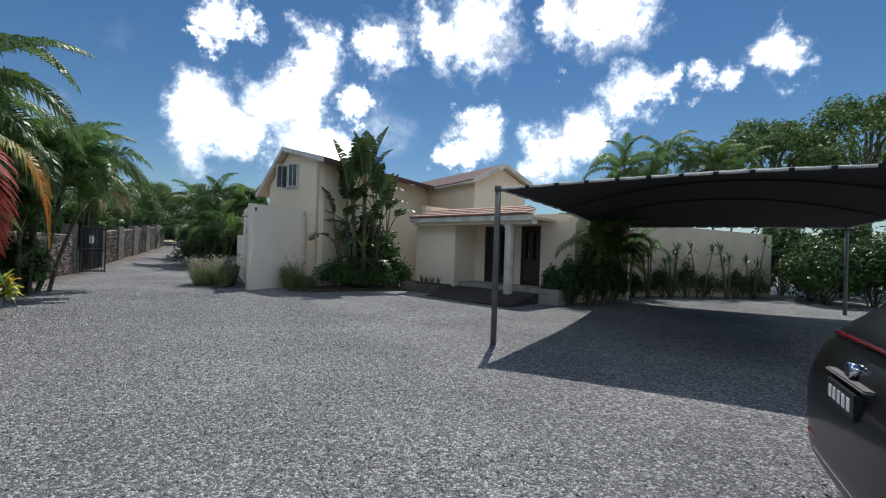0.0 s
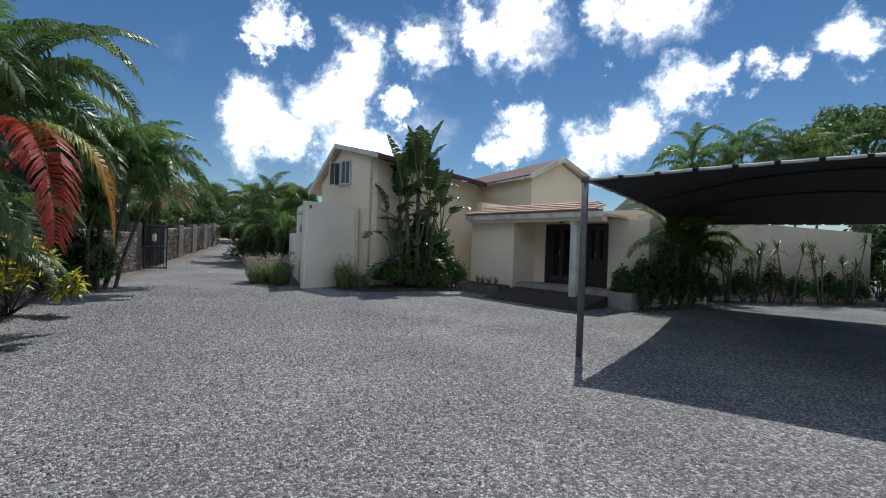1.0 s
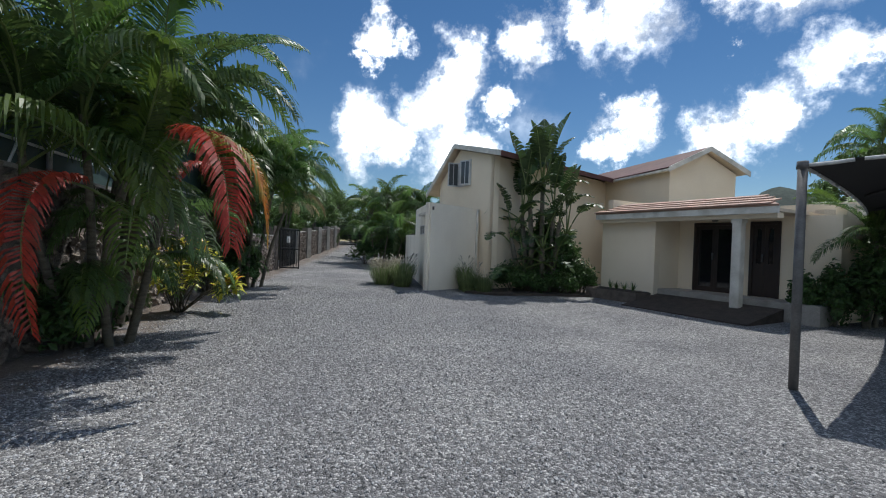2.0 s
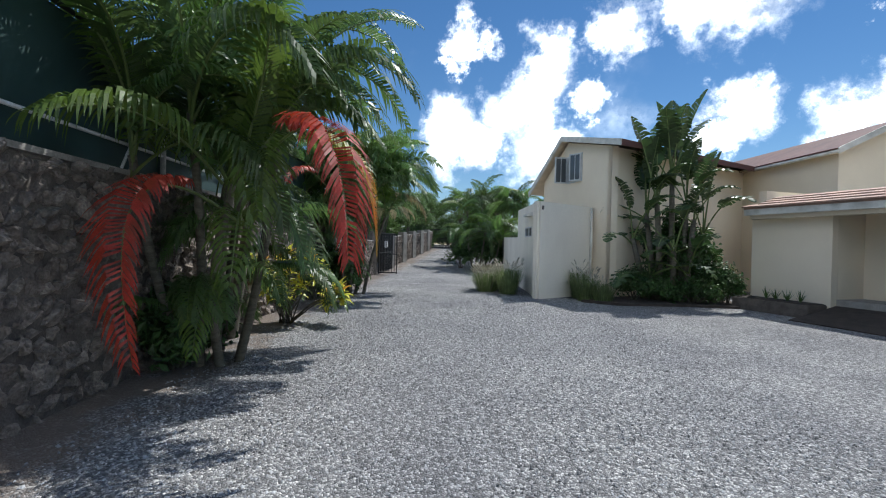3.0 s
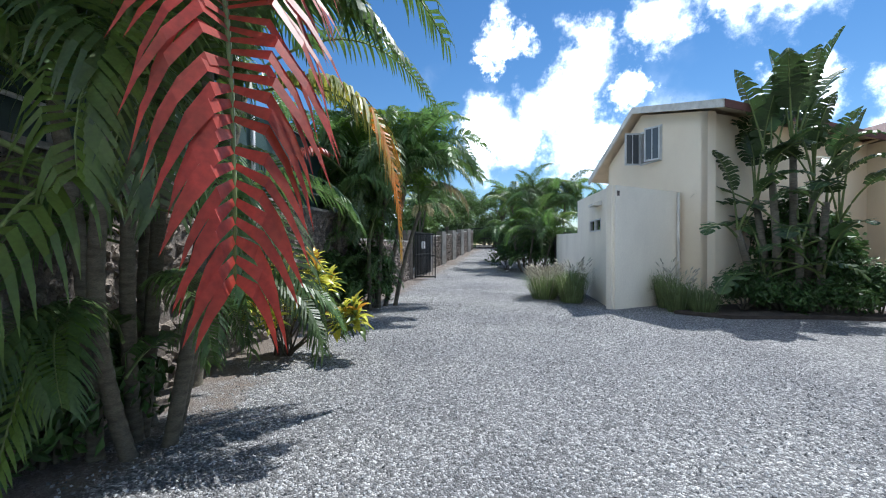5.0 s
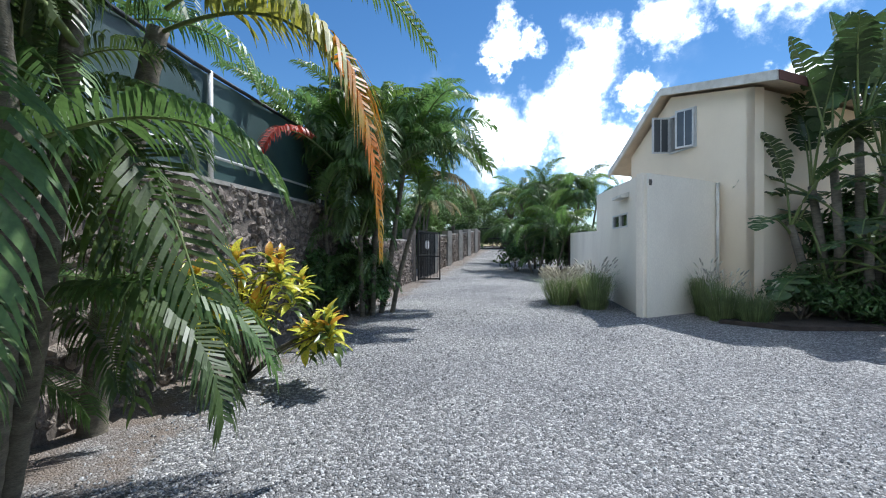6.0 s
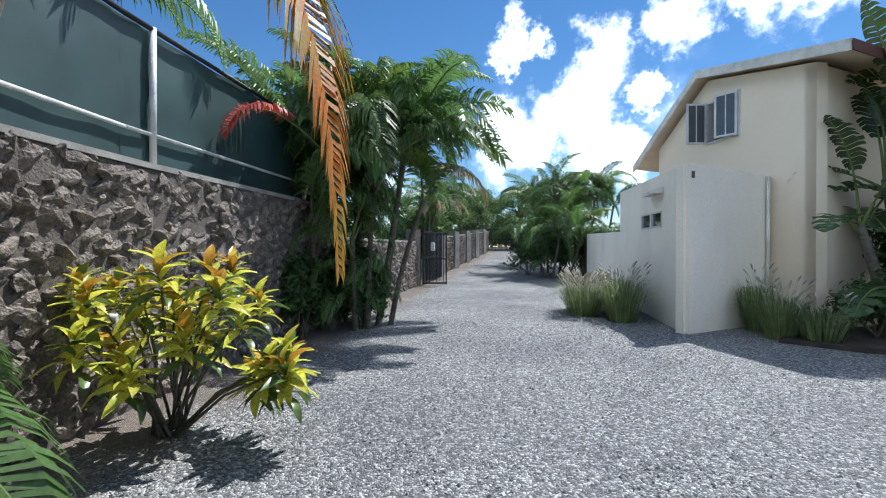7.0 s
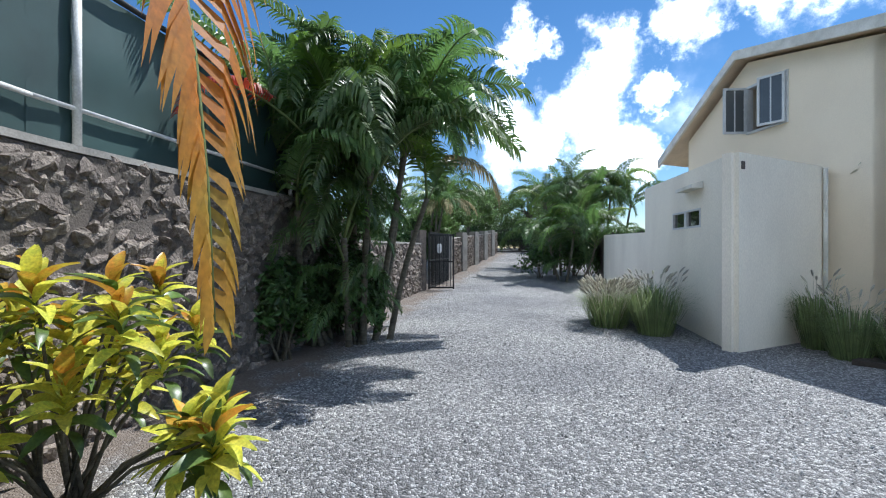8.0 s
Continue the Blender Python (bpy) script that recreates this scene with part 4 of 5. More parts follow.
# tall palm beyond it whose orange leaf hangs over the path
tall = palm("areca_palm", (-9.0, 6.65, 0), [(0, 0, 3.2, 0.45, 0.32)], "tall palm with a hanging orange dying leaf", 5, crown=8, size=1.1, r0=0.1, bare=lambda e: e.y > 6.9 and e.z < 3.4)
arc_frond(tall, [FROND_TURNING, RACHIS, FROND_ORANGE], (-8.55, 6.95, 3.15), (-7.35, 7.55, 3.0), (-6.93, 7.78, 1.4), 501, "dying orange and yellow palm leaf hanging down", 0.66, 92, 0.15, 0.65, 0.75, 0.03, 0.45, 1.2)
arc_frond(tall, [FROND, RACHIS], (-8.5, 7.0, 3.35), (-7.75, 7.9, 3.95), (-7.11, 8.66, 3.25), 502, "", 0.45, 40, 0.2, 0.7, 0.8, 0.032)
arc_frond(tall, [FROND, RACHIS], (-8.3, 6.25, 1.9), (-7.3, 6.35, 2.0), (-6.7, 6.5, 0.72), 503, "", 0.5, 40, 0.15, 0.7, 0.65, 0.034)
arc_frond(tall, [FROND_LIGHT, RACHIS], (-8.2, 6.1, 1.7), (-7.7, 6.3, 1.78), (-7.45, 6.4, 0.6), 504, "sunlit yellow-green palm leaf", 0.42, 30, 0.15, 0.8, 0.6, 0.034)
for x_, y_, z_, az_, k_, sc_, roll_ in ((-8.2, 6.0, 1.55, 2, 5, 0.66, -10), (-8.2, 5.95, 1.95, -8, 5, 0.62, 0), (-8.3, 6.2, 1.35, 18, 3, 0.6, 6), (-8.3, 6.2, 2.05, 8, 2, 0.58, 4), (-8.25, 6.05, 2.3, 4, 1, 0.6, 10), (-8.3, 6.2, 0.95, 8, 3, 0.5, 0), (-8.2, 5.8, 2.2, -24, 5, 0.62, 0), (-8.3, 6.1, 2.6, 14, 1, 0.58, -8), (-8.4, 6.1, 2.4, 60, 1, 0.5, -8)):
    frond_at(tall, GREEN_FRONDS[k_], Vector((x_, y_ + 0.05, z_)), az_, 4, roll_, sc_)
# clump by the gate
gate_palm = palm("areca_palm", (-11.85, 12.5, 0), [(0, 0, 3.0, 0.3, -0.4), (0.35, 0.1, 3.3, 0.65, 0.1), (-0.3, -0.3, 2.9, -0.3, -0.6), (0.1, 0.4, 3.7, 0.2, 0.5), (-0.2, 0.3, 3.2, -0.5, 0.5), (0.45, -0.25, 2.7, 0.55, -0.35), (-0.5, -0.6, 2.6, -0.3, -0.7), (0.3, -0.1, 3.0, 0.1, -0.2), (-0.1, -0.5, 2.4, -0.6, -0.9), (0.5, 0.3, 2.4, 0.5, 0.4), (0.0, -0.7, 2.1, 0.2, -0.6), (-0.4, 0.0, 3.5, -0.3, 0.0), (0.4, -0.5, 1.7, 0.35, -0.4)],
                 "dense multi-stemmed areca palm beside the lane gate", 8, crown=15, size=1.12, bare=lambda e: e.y < 10.5 and e.z < 4.0 or e.x < -13.0 and e.z < 3.5 or e.z < 2.6 and (e.x + 11.85) * 0.79 + (e.y - 12.5) * 0.61 > 1.2, meshes=[GREEN_FRONDS[0], GREEN_FRONDS[1], GREEN_FRONDS[1], GREEN_FRONDS[0], GREEN_FRONDS[4], GREEN_FRONDS[2]])
for az_, z_, sc_ in ((-30, 0.5, 0.34), (20, 0.6, 0.36), (70, 0.5, 0.34), (-80, 0.7, 0.4), (-130, 0.6, 0.4), (-55, 0.9, 0.38), (0, 0.95, 0.36)):
    frond_at(gate_palm, GREEN_FRONDS[2], Vector((-11.7, 12.4, z_)), az_, 0, 0, sc_)
bush("undergrowth", (-12.45, 12.4, 0), (0.55, 0.8, 1.15), 151, "dark undergrowth between the gate palm and the wall", 0.16, 3000, clumps=9)
# added bush, darkens the wall where the palm's shade falls
bush("undergrowth", (-11.55, 10.9, 0), (0.4, 0.7, 1.0), 153, "bush added for the palm's shade at the foot of the wall", 0.14, 2400, clumps=8)
# fronds added to throw shade on the wall below
for i, (bx, by, bz, cx, cy, cz, tx, ty, tz) in enumerate(((-11.7, 12.0, 2.7, -11.0, 11.3, 3.2, -10.5, 10.6, 2.3), (-11.6, 12.1, 2.2, -11.1, 11.4, 2.5, -10.8, 10.8, 1.6), (-11.9, 12.1, 3.6, -11.3, 11.5, 4.5, -10.8, 10.7, 4.1))):
    arc_frond(gate_palm, [FROND, RACHIS], (bx, by, bz), (cx, cy, cz), (tx, ty, tz), 420 + i, "", 0.5, 40, 0.2, 0.7, 0.7, 0.034)
low_rng = random.Random(77)
for i in range(18):
    z_ = 0.55 + 1.75 * (i % 6) / 5 + low_rng.uniform(-0.1, 0.1)
    frond_at(gate_palm, GREEN_FRONDS[(2, 5, 3)[i % 3]], Vector((-11.75 + low_rng.uniform(-0.3, 0.45), 12.25 + low_rng.uniform(-0.5, 0.3), z_)), -115 + 9.0 * i + low_rng.uniform(-10, 10), low_rng.uniform(-5, 12), low_rng.uniform(-20, 20), 0.42 + 0.04 * (i % 4))
bush("undergrowth", (-11.5, 12.2, 0), (0.5, 0.6, 1.1), 154, "dark undergrowth among the gate palm stems", 0.13, 2600, clumps=9)
bush("undergrowth", (-11.9, 11.7, 0), (0.45, 0.5, 0.9), 152, "dark undergrowth between the gate palm and the wall", 0.14, 1800, clumps=7)
arc_frond(gate_palm, [FROND_RED, RACHIS], (-11.25, 11.2, 3.0), (-10.94, 9.95, 3.38), (-10.77, 9.25, 2.88), 430, "dying red palm leaf", 0.36, 46, 0.3, 0.9, 0.6, 0.026)
frond_at(gate_palm, DRY_FRONDS[0], Vector((-11.2, 13.6, 3.2)), 40, 0, 0, 0.9, "dry straw-coloured palm leaf")
dry_palm = palm("areca_palm", (-19.1, 23.6, 0.1), [(0, 0, 3.6, 0.6, 0.1), (-0.4, 0.2, 4.2, 0.1, 0.4), (0.2, -0.3, 3.2, 0.7, -0.5)], "palm clump with some dry leaves beyond the gate", 12, crown=9, size=1.0)
for az_ in (-10, -45, 20, -75):
    frond_at(dry_palm, DRY_FRONDS[0], Vector((-18.5, 23.6, 3.7)), az_, 8, 0, 1.0, "dry straw-coloured palm leaf")
# behind the screen fence
palm("coconut_palm", (-12.6, 7.2, 0.8), [(0, 0, 3.6, 0.3, 0.3), (-0.8, -1.2, 3.4, 0, 0)], "palm behind the green screen fence", 14, crown=9, size=1.05, meshes=[GREEN_FRONDS[1], GREEN_FRONDS[2], DRY_FRONDS[0]])
palm("coconut_palm", (-11.2, 3.2, 0.8), [(0, 0, 4.3, 0.3, 0.3)], "palm behind the green screen fence", 15, crown=10, size=1.1)
# clumps along the far side of the lane
for i, (x, y, h) in enumerate(((-14.2, 27.0, 3.8), (-12.7, 28.5, 3.9), (-15.9, 30.5, 4.0), (-13.2, 25.2, 2.2))):
    palm("areca_palm", (x, y, lane_rise(x, y)), [(0, 0, h, 0.3, 0.1), (0.5, 0.3, h - 0.5, 0.7, -0.2), (-0.4, 0.2, h - 0.3, -0.6, 0.3)], "dark green palm clump on the lane's bend", 20 + i, crown=10, size=1.0, low=2)
# palms behind the garden wall
for i, (x, y, h) in enumerate(((9.8, 23.5, 6.2), (12.6, 24.5, 6.9), (14.8, 24.0, 6.6))):
    palm("areca_palm", (x, y, 0), [(0, 0, h, -0.3, 0.1), (0.7, 0.4, h - 0.6, 0.5, -0.2)], "palm clump rising behind the garden wall", 30 + i, crown=11, size=1.05)
palm("areca_palm", (6.9, 19.6, 0), [(0, 0, 3.0, -0.3, 0.1)], "young yellow-green palm behind the garden wall", 35, crown=9, size=0.7, meshes=LIGHT_FRONDS)
palm("areca_palm", (4.9, 14.2, 0), [(0, 0, 2.0, -0.1, -0.1), (0.3, 0.2, 1.6, 0.3, 0.1), (0.7, 0.5, 1.9, 0.3, 0.3)], "shaded palm at the corner of the porch", 36, crown=12, size=0.62)
palm("areca_palm", (6.6, 16.5, 0), [(0, 0, 1.6, -0.1, -0.1), (0.4, 0.2, 1.9, 0.3, 0.1)], "shaded palm below the garden wall", 37, crown=11, size=0.6)

# trees beyond
tree((20.5, 28, 0), 11.4, 4.4, 41, "broad green tree beyond the car port", 0.3, 9000)
tree((26.5, 28, 0), 13.2, 5.0, 42, "broad green tree beyond the car port", 0.3, 9000)
tree((34, 30, 0), 12.8, 5.2, 43, "broad green tree beyond the car port", 0.32, 7000)
tree((13.5, 33, 0), 8.6, 3.0, 44, "green tree behind the palms", 0.3, 4500)
tree((-1.0, 38, 0), 8.0, 2.4, 45, "green tree top behind the roof", 0.3, 2600)
for i, (x, y, h, rr) in enumerate(((-22.5, 29.5, 4.6, 2.2), (-25.5, 34.5, 5.2, 2.5), (-29, 41, 6.0, 2.8), (-31, 48, 6.0, 3.0), (-24.5, 50, 5.6, 3.2), (-19.5, 45, 5.4, 2.6), (-18.2, 38, 4.6, 2.2), (-33, 36, 6.0, 3.0), (-20.4, 25.2, 3.6, 1.7))):
    tree((x, y, lane_rise(x, y)), h, rr, 50 + i, "leafy green tree along the lane", 0.24, 3600)
for i, (x, y, h, rr) in enumerate(((-10, 44, 7, 3.2), (4, 46, 7.5, 3.4), (-20, -9, 8, 4), (4, -14, 8, 4.5), (18, -8, 8, 4), (25, 6, 8, 4), (24, 17, 7.5, 3.4))):
    tree((x, y, 0), h, rr, 70 + i, "leafy green tree round the yard", 0.32, 2600)

# undergrowth that closes the lane's edges
for i, (x, y, rr, h) in enumerate(((-20.3, 24.2, 1.1, 1.5), (-22.0, 27.2, 1.2, 1.7), (-24.0, 30.4, 1.3, 1.8), (-26.0, 34.0, 1.4, 1.8), (-14.6, 25.6, 1.0, 1.1), (-13.6, 27.2, 1.2, 1.4), (-15.0, 29.4, 1.3, 1.5), (-16.8, 32.6, 1.4, 1.6), (-18.8, 36.6, 1.5, 1.6), (-21.0, 41.0, 1.7, 1.7), (-12.6, 26.2, 1.0, 1.2), (-28.2, 47.5, 2.0, 2.2), (-25.0, 47.8, 2.0, 2.2), (-31.5, 46.5, 2.0, 2.2), (-11.6, 28.5, 1.5, 1.5), (-9.8, 30.0, 1.6, 1.5), (-9.0, 32.0, 1.6, 1.8))):
    bush("lane_shrub", (x, y, lane_rise(x, y)), (rr, rr, h), 160 + i, "dense green shrub beside the lane", 0.16, 1500, clumps=6)

for i, (x, y, rr, h) in enumerate(((-32.5, 46.5, 2.0, 1.5), (-30.2, 47.4, 2.0, 1.4), (-28.0, 48.2, 2.0, 1.5), (-25.6, 48.6, 2.0, 1.4), (-33.0, 50.5, 2.6, 2.6), (-29.8, 51.5, 2.6, 2.7), (-26.4, 52.0, 2.6, 2.6), (-23.0, 50.5, 2.6, 2.4))):
    bush("lane_shrub", (x, y, lane_rise(x, y)), (rr, rr, h), 190 + i, "dense dark shrub closing the end of the lane", 0.34, 5200, clumps=12)

for i, (x, y, rr, h) in enumerate(((-15.3, 14.6, 1.0, 1.7), (-16.6, 16.6, 1.1, 1.8), (-17.9, 18.8, 1.1, 1.8), (-19.6, 21.6, 1.1, 1.7), (-21.5, 25.5, 1.2, 1.9), (-25.0, 43.6, 1.7, 2.0), (-22.6, 42.6, 1.7, 2.0), (-20.2, 41.0, 1.8, 2.0), (-28.0, 42.8, 1.8, 2.2))):
    bush("lane_shrub", (x, y, lane_rise(x, y)), (rr, rr, h), 210 + i, "dense dark green shrub behind the lane wall", 0.2, 3600, clumps=9)
for i, (x, y, h, rr) in enumerate(((-25.5, 46.5, 6.6, 3.0), (-21.5, 45.5, 6.2, 2.8), (-29.5, 45.0, 6.6, 3.0), (-23.5, 33.0, 5.4, 2.4), (-21.5, 28.0, 4.8, 2.0))):
    tree((x, y, lane_rise(x, y)), h, rr, 230 + i, "leafy green tree along the lane", 0.22, 5200)
for i, (x, y, rr, h) in enumerate(((3.5, 14.1, 0.4, 0.75), (3.95, 13.8, 0.45, 1.0), (4.6, 13.9, 0.5, 1.25), (5.3, 14.5, 0.6, 1.1), (6.0, 15.4, 0.6, 1.0))):
    bush("shrub", (x, y, 0), (rr, rr, h), 250 + i, "dark shaded shrub beside the porch", 0.13, 2200, clumps=9)

# hedge and shrubs under the garden wall
for i, (x, y) in enumerate(((15.8, 20.6), (18.2, 20.2), (20.4, 19.2), (22.6, 18.2), (24.6, 16.6), (26.0, 14.6))):
    bush("hedge_shrub", (x, y, 0), (1.9, 1.8, 2.5), 120 + i, "tall dark green hedge shrub", 0.24, 7500, clumps=14)
for i, (x, y) in enumerate(((14.3, 16.6), (15.6, 16.0), (17.0, 15.6), (18.4, 15.0), (15.0, 18.0))):
    bush("hedge_shrub", (x, y, 0), (1.5, 1.3, 1.7), 90 + i, "dense dark green hedge shrub", 0.17, 7500, clumps=14)
SHRUBS = ((4.1, 15.2, 0.45, 0.45), (5.0, 16.4, 0.6, 0.55), (7.4, 17.1, 0.5, 0.4), (8.6, 17.3, 0.6, 0.5), (9.7, 17.6, 0.45, 0.6), (10.7, 17.8, 0.6, 0.45), (12.0, 18.1, 0.55, 0.5), (13.0, 18.4, 0.6, 0.5))
for i, (x, y, rr, h) in enumerate(SHRUBS):
    bush("shrub", (x, y, 0), (rr * 1.2, rr, h * 1.6), 100 + i, "shaded green shrub below the garden wall", 0.11, 1500, clumps=7)


def dracaena(place, stems, seed):
    r = random.Random(seed)
    ob = group_at("dracaena")
    tagged(ob, "slender dracaena with tufts of strap leaves", "shrub")
    x, y, z = place
    for k in range(stems):
        a = r.uniform(0, 6.28)
        h = r.uniform(1.3, 2.3)
        top = Vector((x + math.cos(a) * h * 0.2, y + math.sin(a) * h * 0.2, z + h))
        part("stem", tube([(x + 0.08 * math.cos(a), y + 0.08 * math.sin(a), z - 0.05), (x + math.cos(a) * h * 0.12, y + math.sin(a) * h * 0.1, z + h * 0.5), top], [0.035, 0.028, 0.02], 7), BARK, ob)
        bm = bmesh.new()
        for i in range(34):
            b = i * 2.4
            e = radians(r.uniform(-30, 80))
            d = Vector((math.cos(b) * math.cos(e), math.sin(b) * math.cos(e), math.sin(e)))
            w = d.cross(Vector((0, 0, 1))).normalized() * 0.018
            ln = r.uniform(0.35, 0.6)
            m = top + d * ln * 0.55
            t = top + d * ln + Vector((0, 0, -0.18 * ln))
            v = [bm.verts.new(q) for q in (top - w * 0.6, top + w * 0.6, m + w, m - w, t)]
            bm.faces.new((v[0], v[1], v[2], v[3]))
            bm.faces.new((v[3], v[2], v[4]))
        part("leaf_tuft", bm, LEAF, ob)
    return ob


for i, (x, y, n) in enumerate(((7.9, 16.9, 3), (8.9, 17.2, 4), (11.4, 17.6, 4), (12.6, 18.0, 3), (10.1, 17.3, 2))):
    dracaena((x, y, 0), n, 120 + i)


# giant strelitzia at the house corner: fans of torn broad leaves on long stalks
def broad_leaf_mesh(seed, stalk, blade, elev0, elev1, width, mat):
    r = random.Random(seed)
    pts = curve_points(stalk + blade, elev0, elev1, 2.2, 20, r.uniform(-0.2, 0.2))
    n = len(pts)
    bm = bmesh.new()
    tube(pts, [0.035 - 0.028 * i / (n - 1) for i in range(n)], 6, bm)
    for f in bm.faces:
        f.material_index = 1
    s0 = stalk / (stalk + blade)
    cuts = 15
    for sgn in (1, -1):
        for i in range(cuts):
            a = s0 + (1 - s0) * i / cuts
            b = s0 + (1 - s0) * (i + r.uniform(0.82, 1.0)) / cuts
            pa, da = along(pts, a)
            pb, db = along(pts, min(b, 0.999))
            prof = lambda s: math.sin(math.pi * min(1.0, max(0.03, (s - s0) / (1 - s0))) ** 0.75) ** 0.6
            ac = da.cross(Vector((0, 0, 1)))
            ac = ac.normalized() if ac.length > 0.05 else Vector((0, 1, 0))
            up = ac.cross(da).normalized()
            wa, wb = width * prof(a), width * prof(b)
            sag = Vector((0, 0, -r.uniform(0.05, 0.35)))
            wav = (ac * sgn + up * 0.35 + da * 0.25)
            qa, qb = pa + wav * wa * 0.6 + sag * wa * 0.3, pb + wav * wb * 0.6 + sag * wb * 0.3
            ta, tb = pa + wav * wa + sag * wa * 1.4, pb + wav * wb * r.uniform(0.85, 1.0) + sag * wb * 1.4
            v = [bm.verts.new(q) for q in (pa, pb, qb, qa, tb, ta)]
            bm.faces.new((v[0], v[1], v[2], v[3]))
            bm.faces.new((v[3], v[2], v[4], v[5]))
    ob = link("leaf", bm, [mat, RACHIS])
    me = ob.data
    bpy.data.objects.remove(ob)
    return me


def strelitzia():
    ob = group_at("strelitzia")
    tagged(ob, "giant strelitzia clump with torn broad leaves against the house", "plant")
    r = random.Random(33)
    upright = [broad_leaf_mesh(1, 1.3, 1.7, 89, 76, 0.40, BROAD), broad_leaf_mesh(2, 1.3, 1.5, 84, 40, 0.40, BROAD), broad_leaf_mesh(3, 1.1, 1.3, 68, -40, 0.38, BROAD), broad_leaf_mesh(4, 0.7, 1.2, 30, -60, 0.36, BROAD), broad_leaf_mesh(5, 1.3, 1.5, 86, 70, 0.36, BROAD)]
    crowns = ((0.1, 0, 3.7, (0, 4, 0, 1, 1, 2, 1)), (0.5, 0.25, 3.0, (0, 1, 4, 2, 2, 1)), (-0.6, 0.1, 2.7, (1, 4, 2, 3, 2, 1)), (-0.95, -0.1, 1.9, (1, 2, 3, 3, 2)), (0.95, 0.35, 2.1, (1, 2, 3, 2, 4)), (0.2, -0.35, 1.6, (2, 3, 3, 2, 1)), (0.6, -0.3, 0.9, (3, 2, 3, 2)), (-0.4, -0.35, 0.8, (3, 2, 3, 2)), (-0.3, -0.2, 3.2, (0, 1, 4, 2)), (0.7, 0.1, 2.5, (1, 2, 3, 2)))
    for k, (dx, dy, h, picks) in enumerate(crowns):
        base = Vector((-3.2 + dx * 0.6, 17.15 + dy * 0.6, -0.05))
        top = Vector((-3.2 + dx, 17.15 + dy, h))
        part("trunk", tube([base, base.lerp(top, 0.5) + Vector((0.05, 0, 0)), top], [0.12, 0.09, 0.07], 8), BARK, ob)
        a0 = r.uniform(0, 6.28)
        for i, q in enumerate(picks):
            piece("leaf", upright[q], ob, Matrix.Translation(top - Vector((0, 0, 0.06 * i))) @ Matrix.Rotation(a0 + i * 2.4 + r.uniform(-0.5, 0.5), 4, "Z") @ Matrix.Rotation(r.uniform(-0.12, 0.2), 4, "Y") @ Matrix.Scale(r.uniform(0.72, 1.02), 4))
    return ob


strelitzia()
for i, (x, y, rx, h) in enumerate(((-4.0, 16.3, 0.7, 0.72), (-3.3, 16.6, 0.7, 0.5), (-2.4, 16.9, 0.8, 0.6), (-1.7, 17.3, 0.6, 0.8), (-3.4, 17.2, 0.8, 0.9), (-2.0, 17.6, 0.7, 1.0))):
    bush("shrub", (x, y, 0), (rx, rx, h), 130 + i, "dark leafy shrub at the foot of the house", 0.12, 1700, clumps=6)

bush("climbing_shrub", (-2.9, 17.7, 0.1), (1.15, 0.75, 1.75), 140, "dark tangled shrub among the strelitzia stalks", 0.2, 5200, clumps=11)

# bed below the house wall, with a low kerb of field stones
tagged(link("flower_bed", prism([(-5.3, 15.3), (-4.2, 15.2), (-2.6, 16.2), (-1.4, 16.6), (-1.0, 17.0), (-2.0, 19.2), (-4.4, 17.2)], -0.1, 0.07), SOIL), "dark soil bed at the foot of the house wall", "flower bed", kind="structure")


# planter with spiky plants by the porch
def planter():
    ob = group_at("planter")
    ob.matrix_world = PORCH
    tagged(ob, "low stone planter with spiky dark plants", "planter")
    part("box", boxes((-0.45, 1.5, -0.28, 0.40, -0.05, 0.33), bevel=0.02), MORTAR, ob)
    part("soil", boxes((-0.39, 1.44, -0.22, 0.36, 0.2, 0.345)), SOIL, ob)
    r = random.Random(5)
    for x in (0.25, 0.5, 0.8, 1.1):
        bm = bmesh.new()
        for i in range(16):
            a, e = i * 2.4, radians(r.uniform(45, 85))
            d = Vector((math.cos(a) * math.cos(e), math.sin(a) * math.cos(e), math.sin(e)))
            w = Vector((-math.sin(a), math.cos(a), 0)) * 0.02
            b = Vector((x, 0.07, 0.34))
            ln = r.uniform(0.2, 0.36)
            v = [bm.verts.new(q) for q in (b - w, b + w, b + d * ln)]
            bm.faces.new(v)
        part("spiky_plant", bm, LEAF_GREEN, ob)


planter()


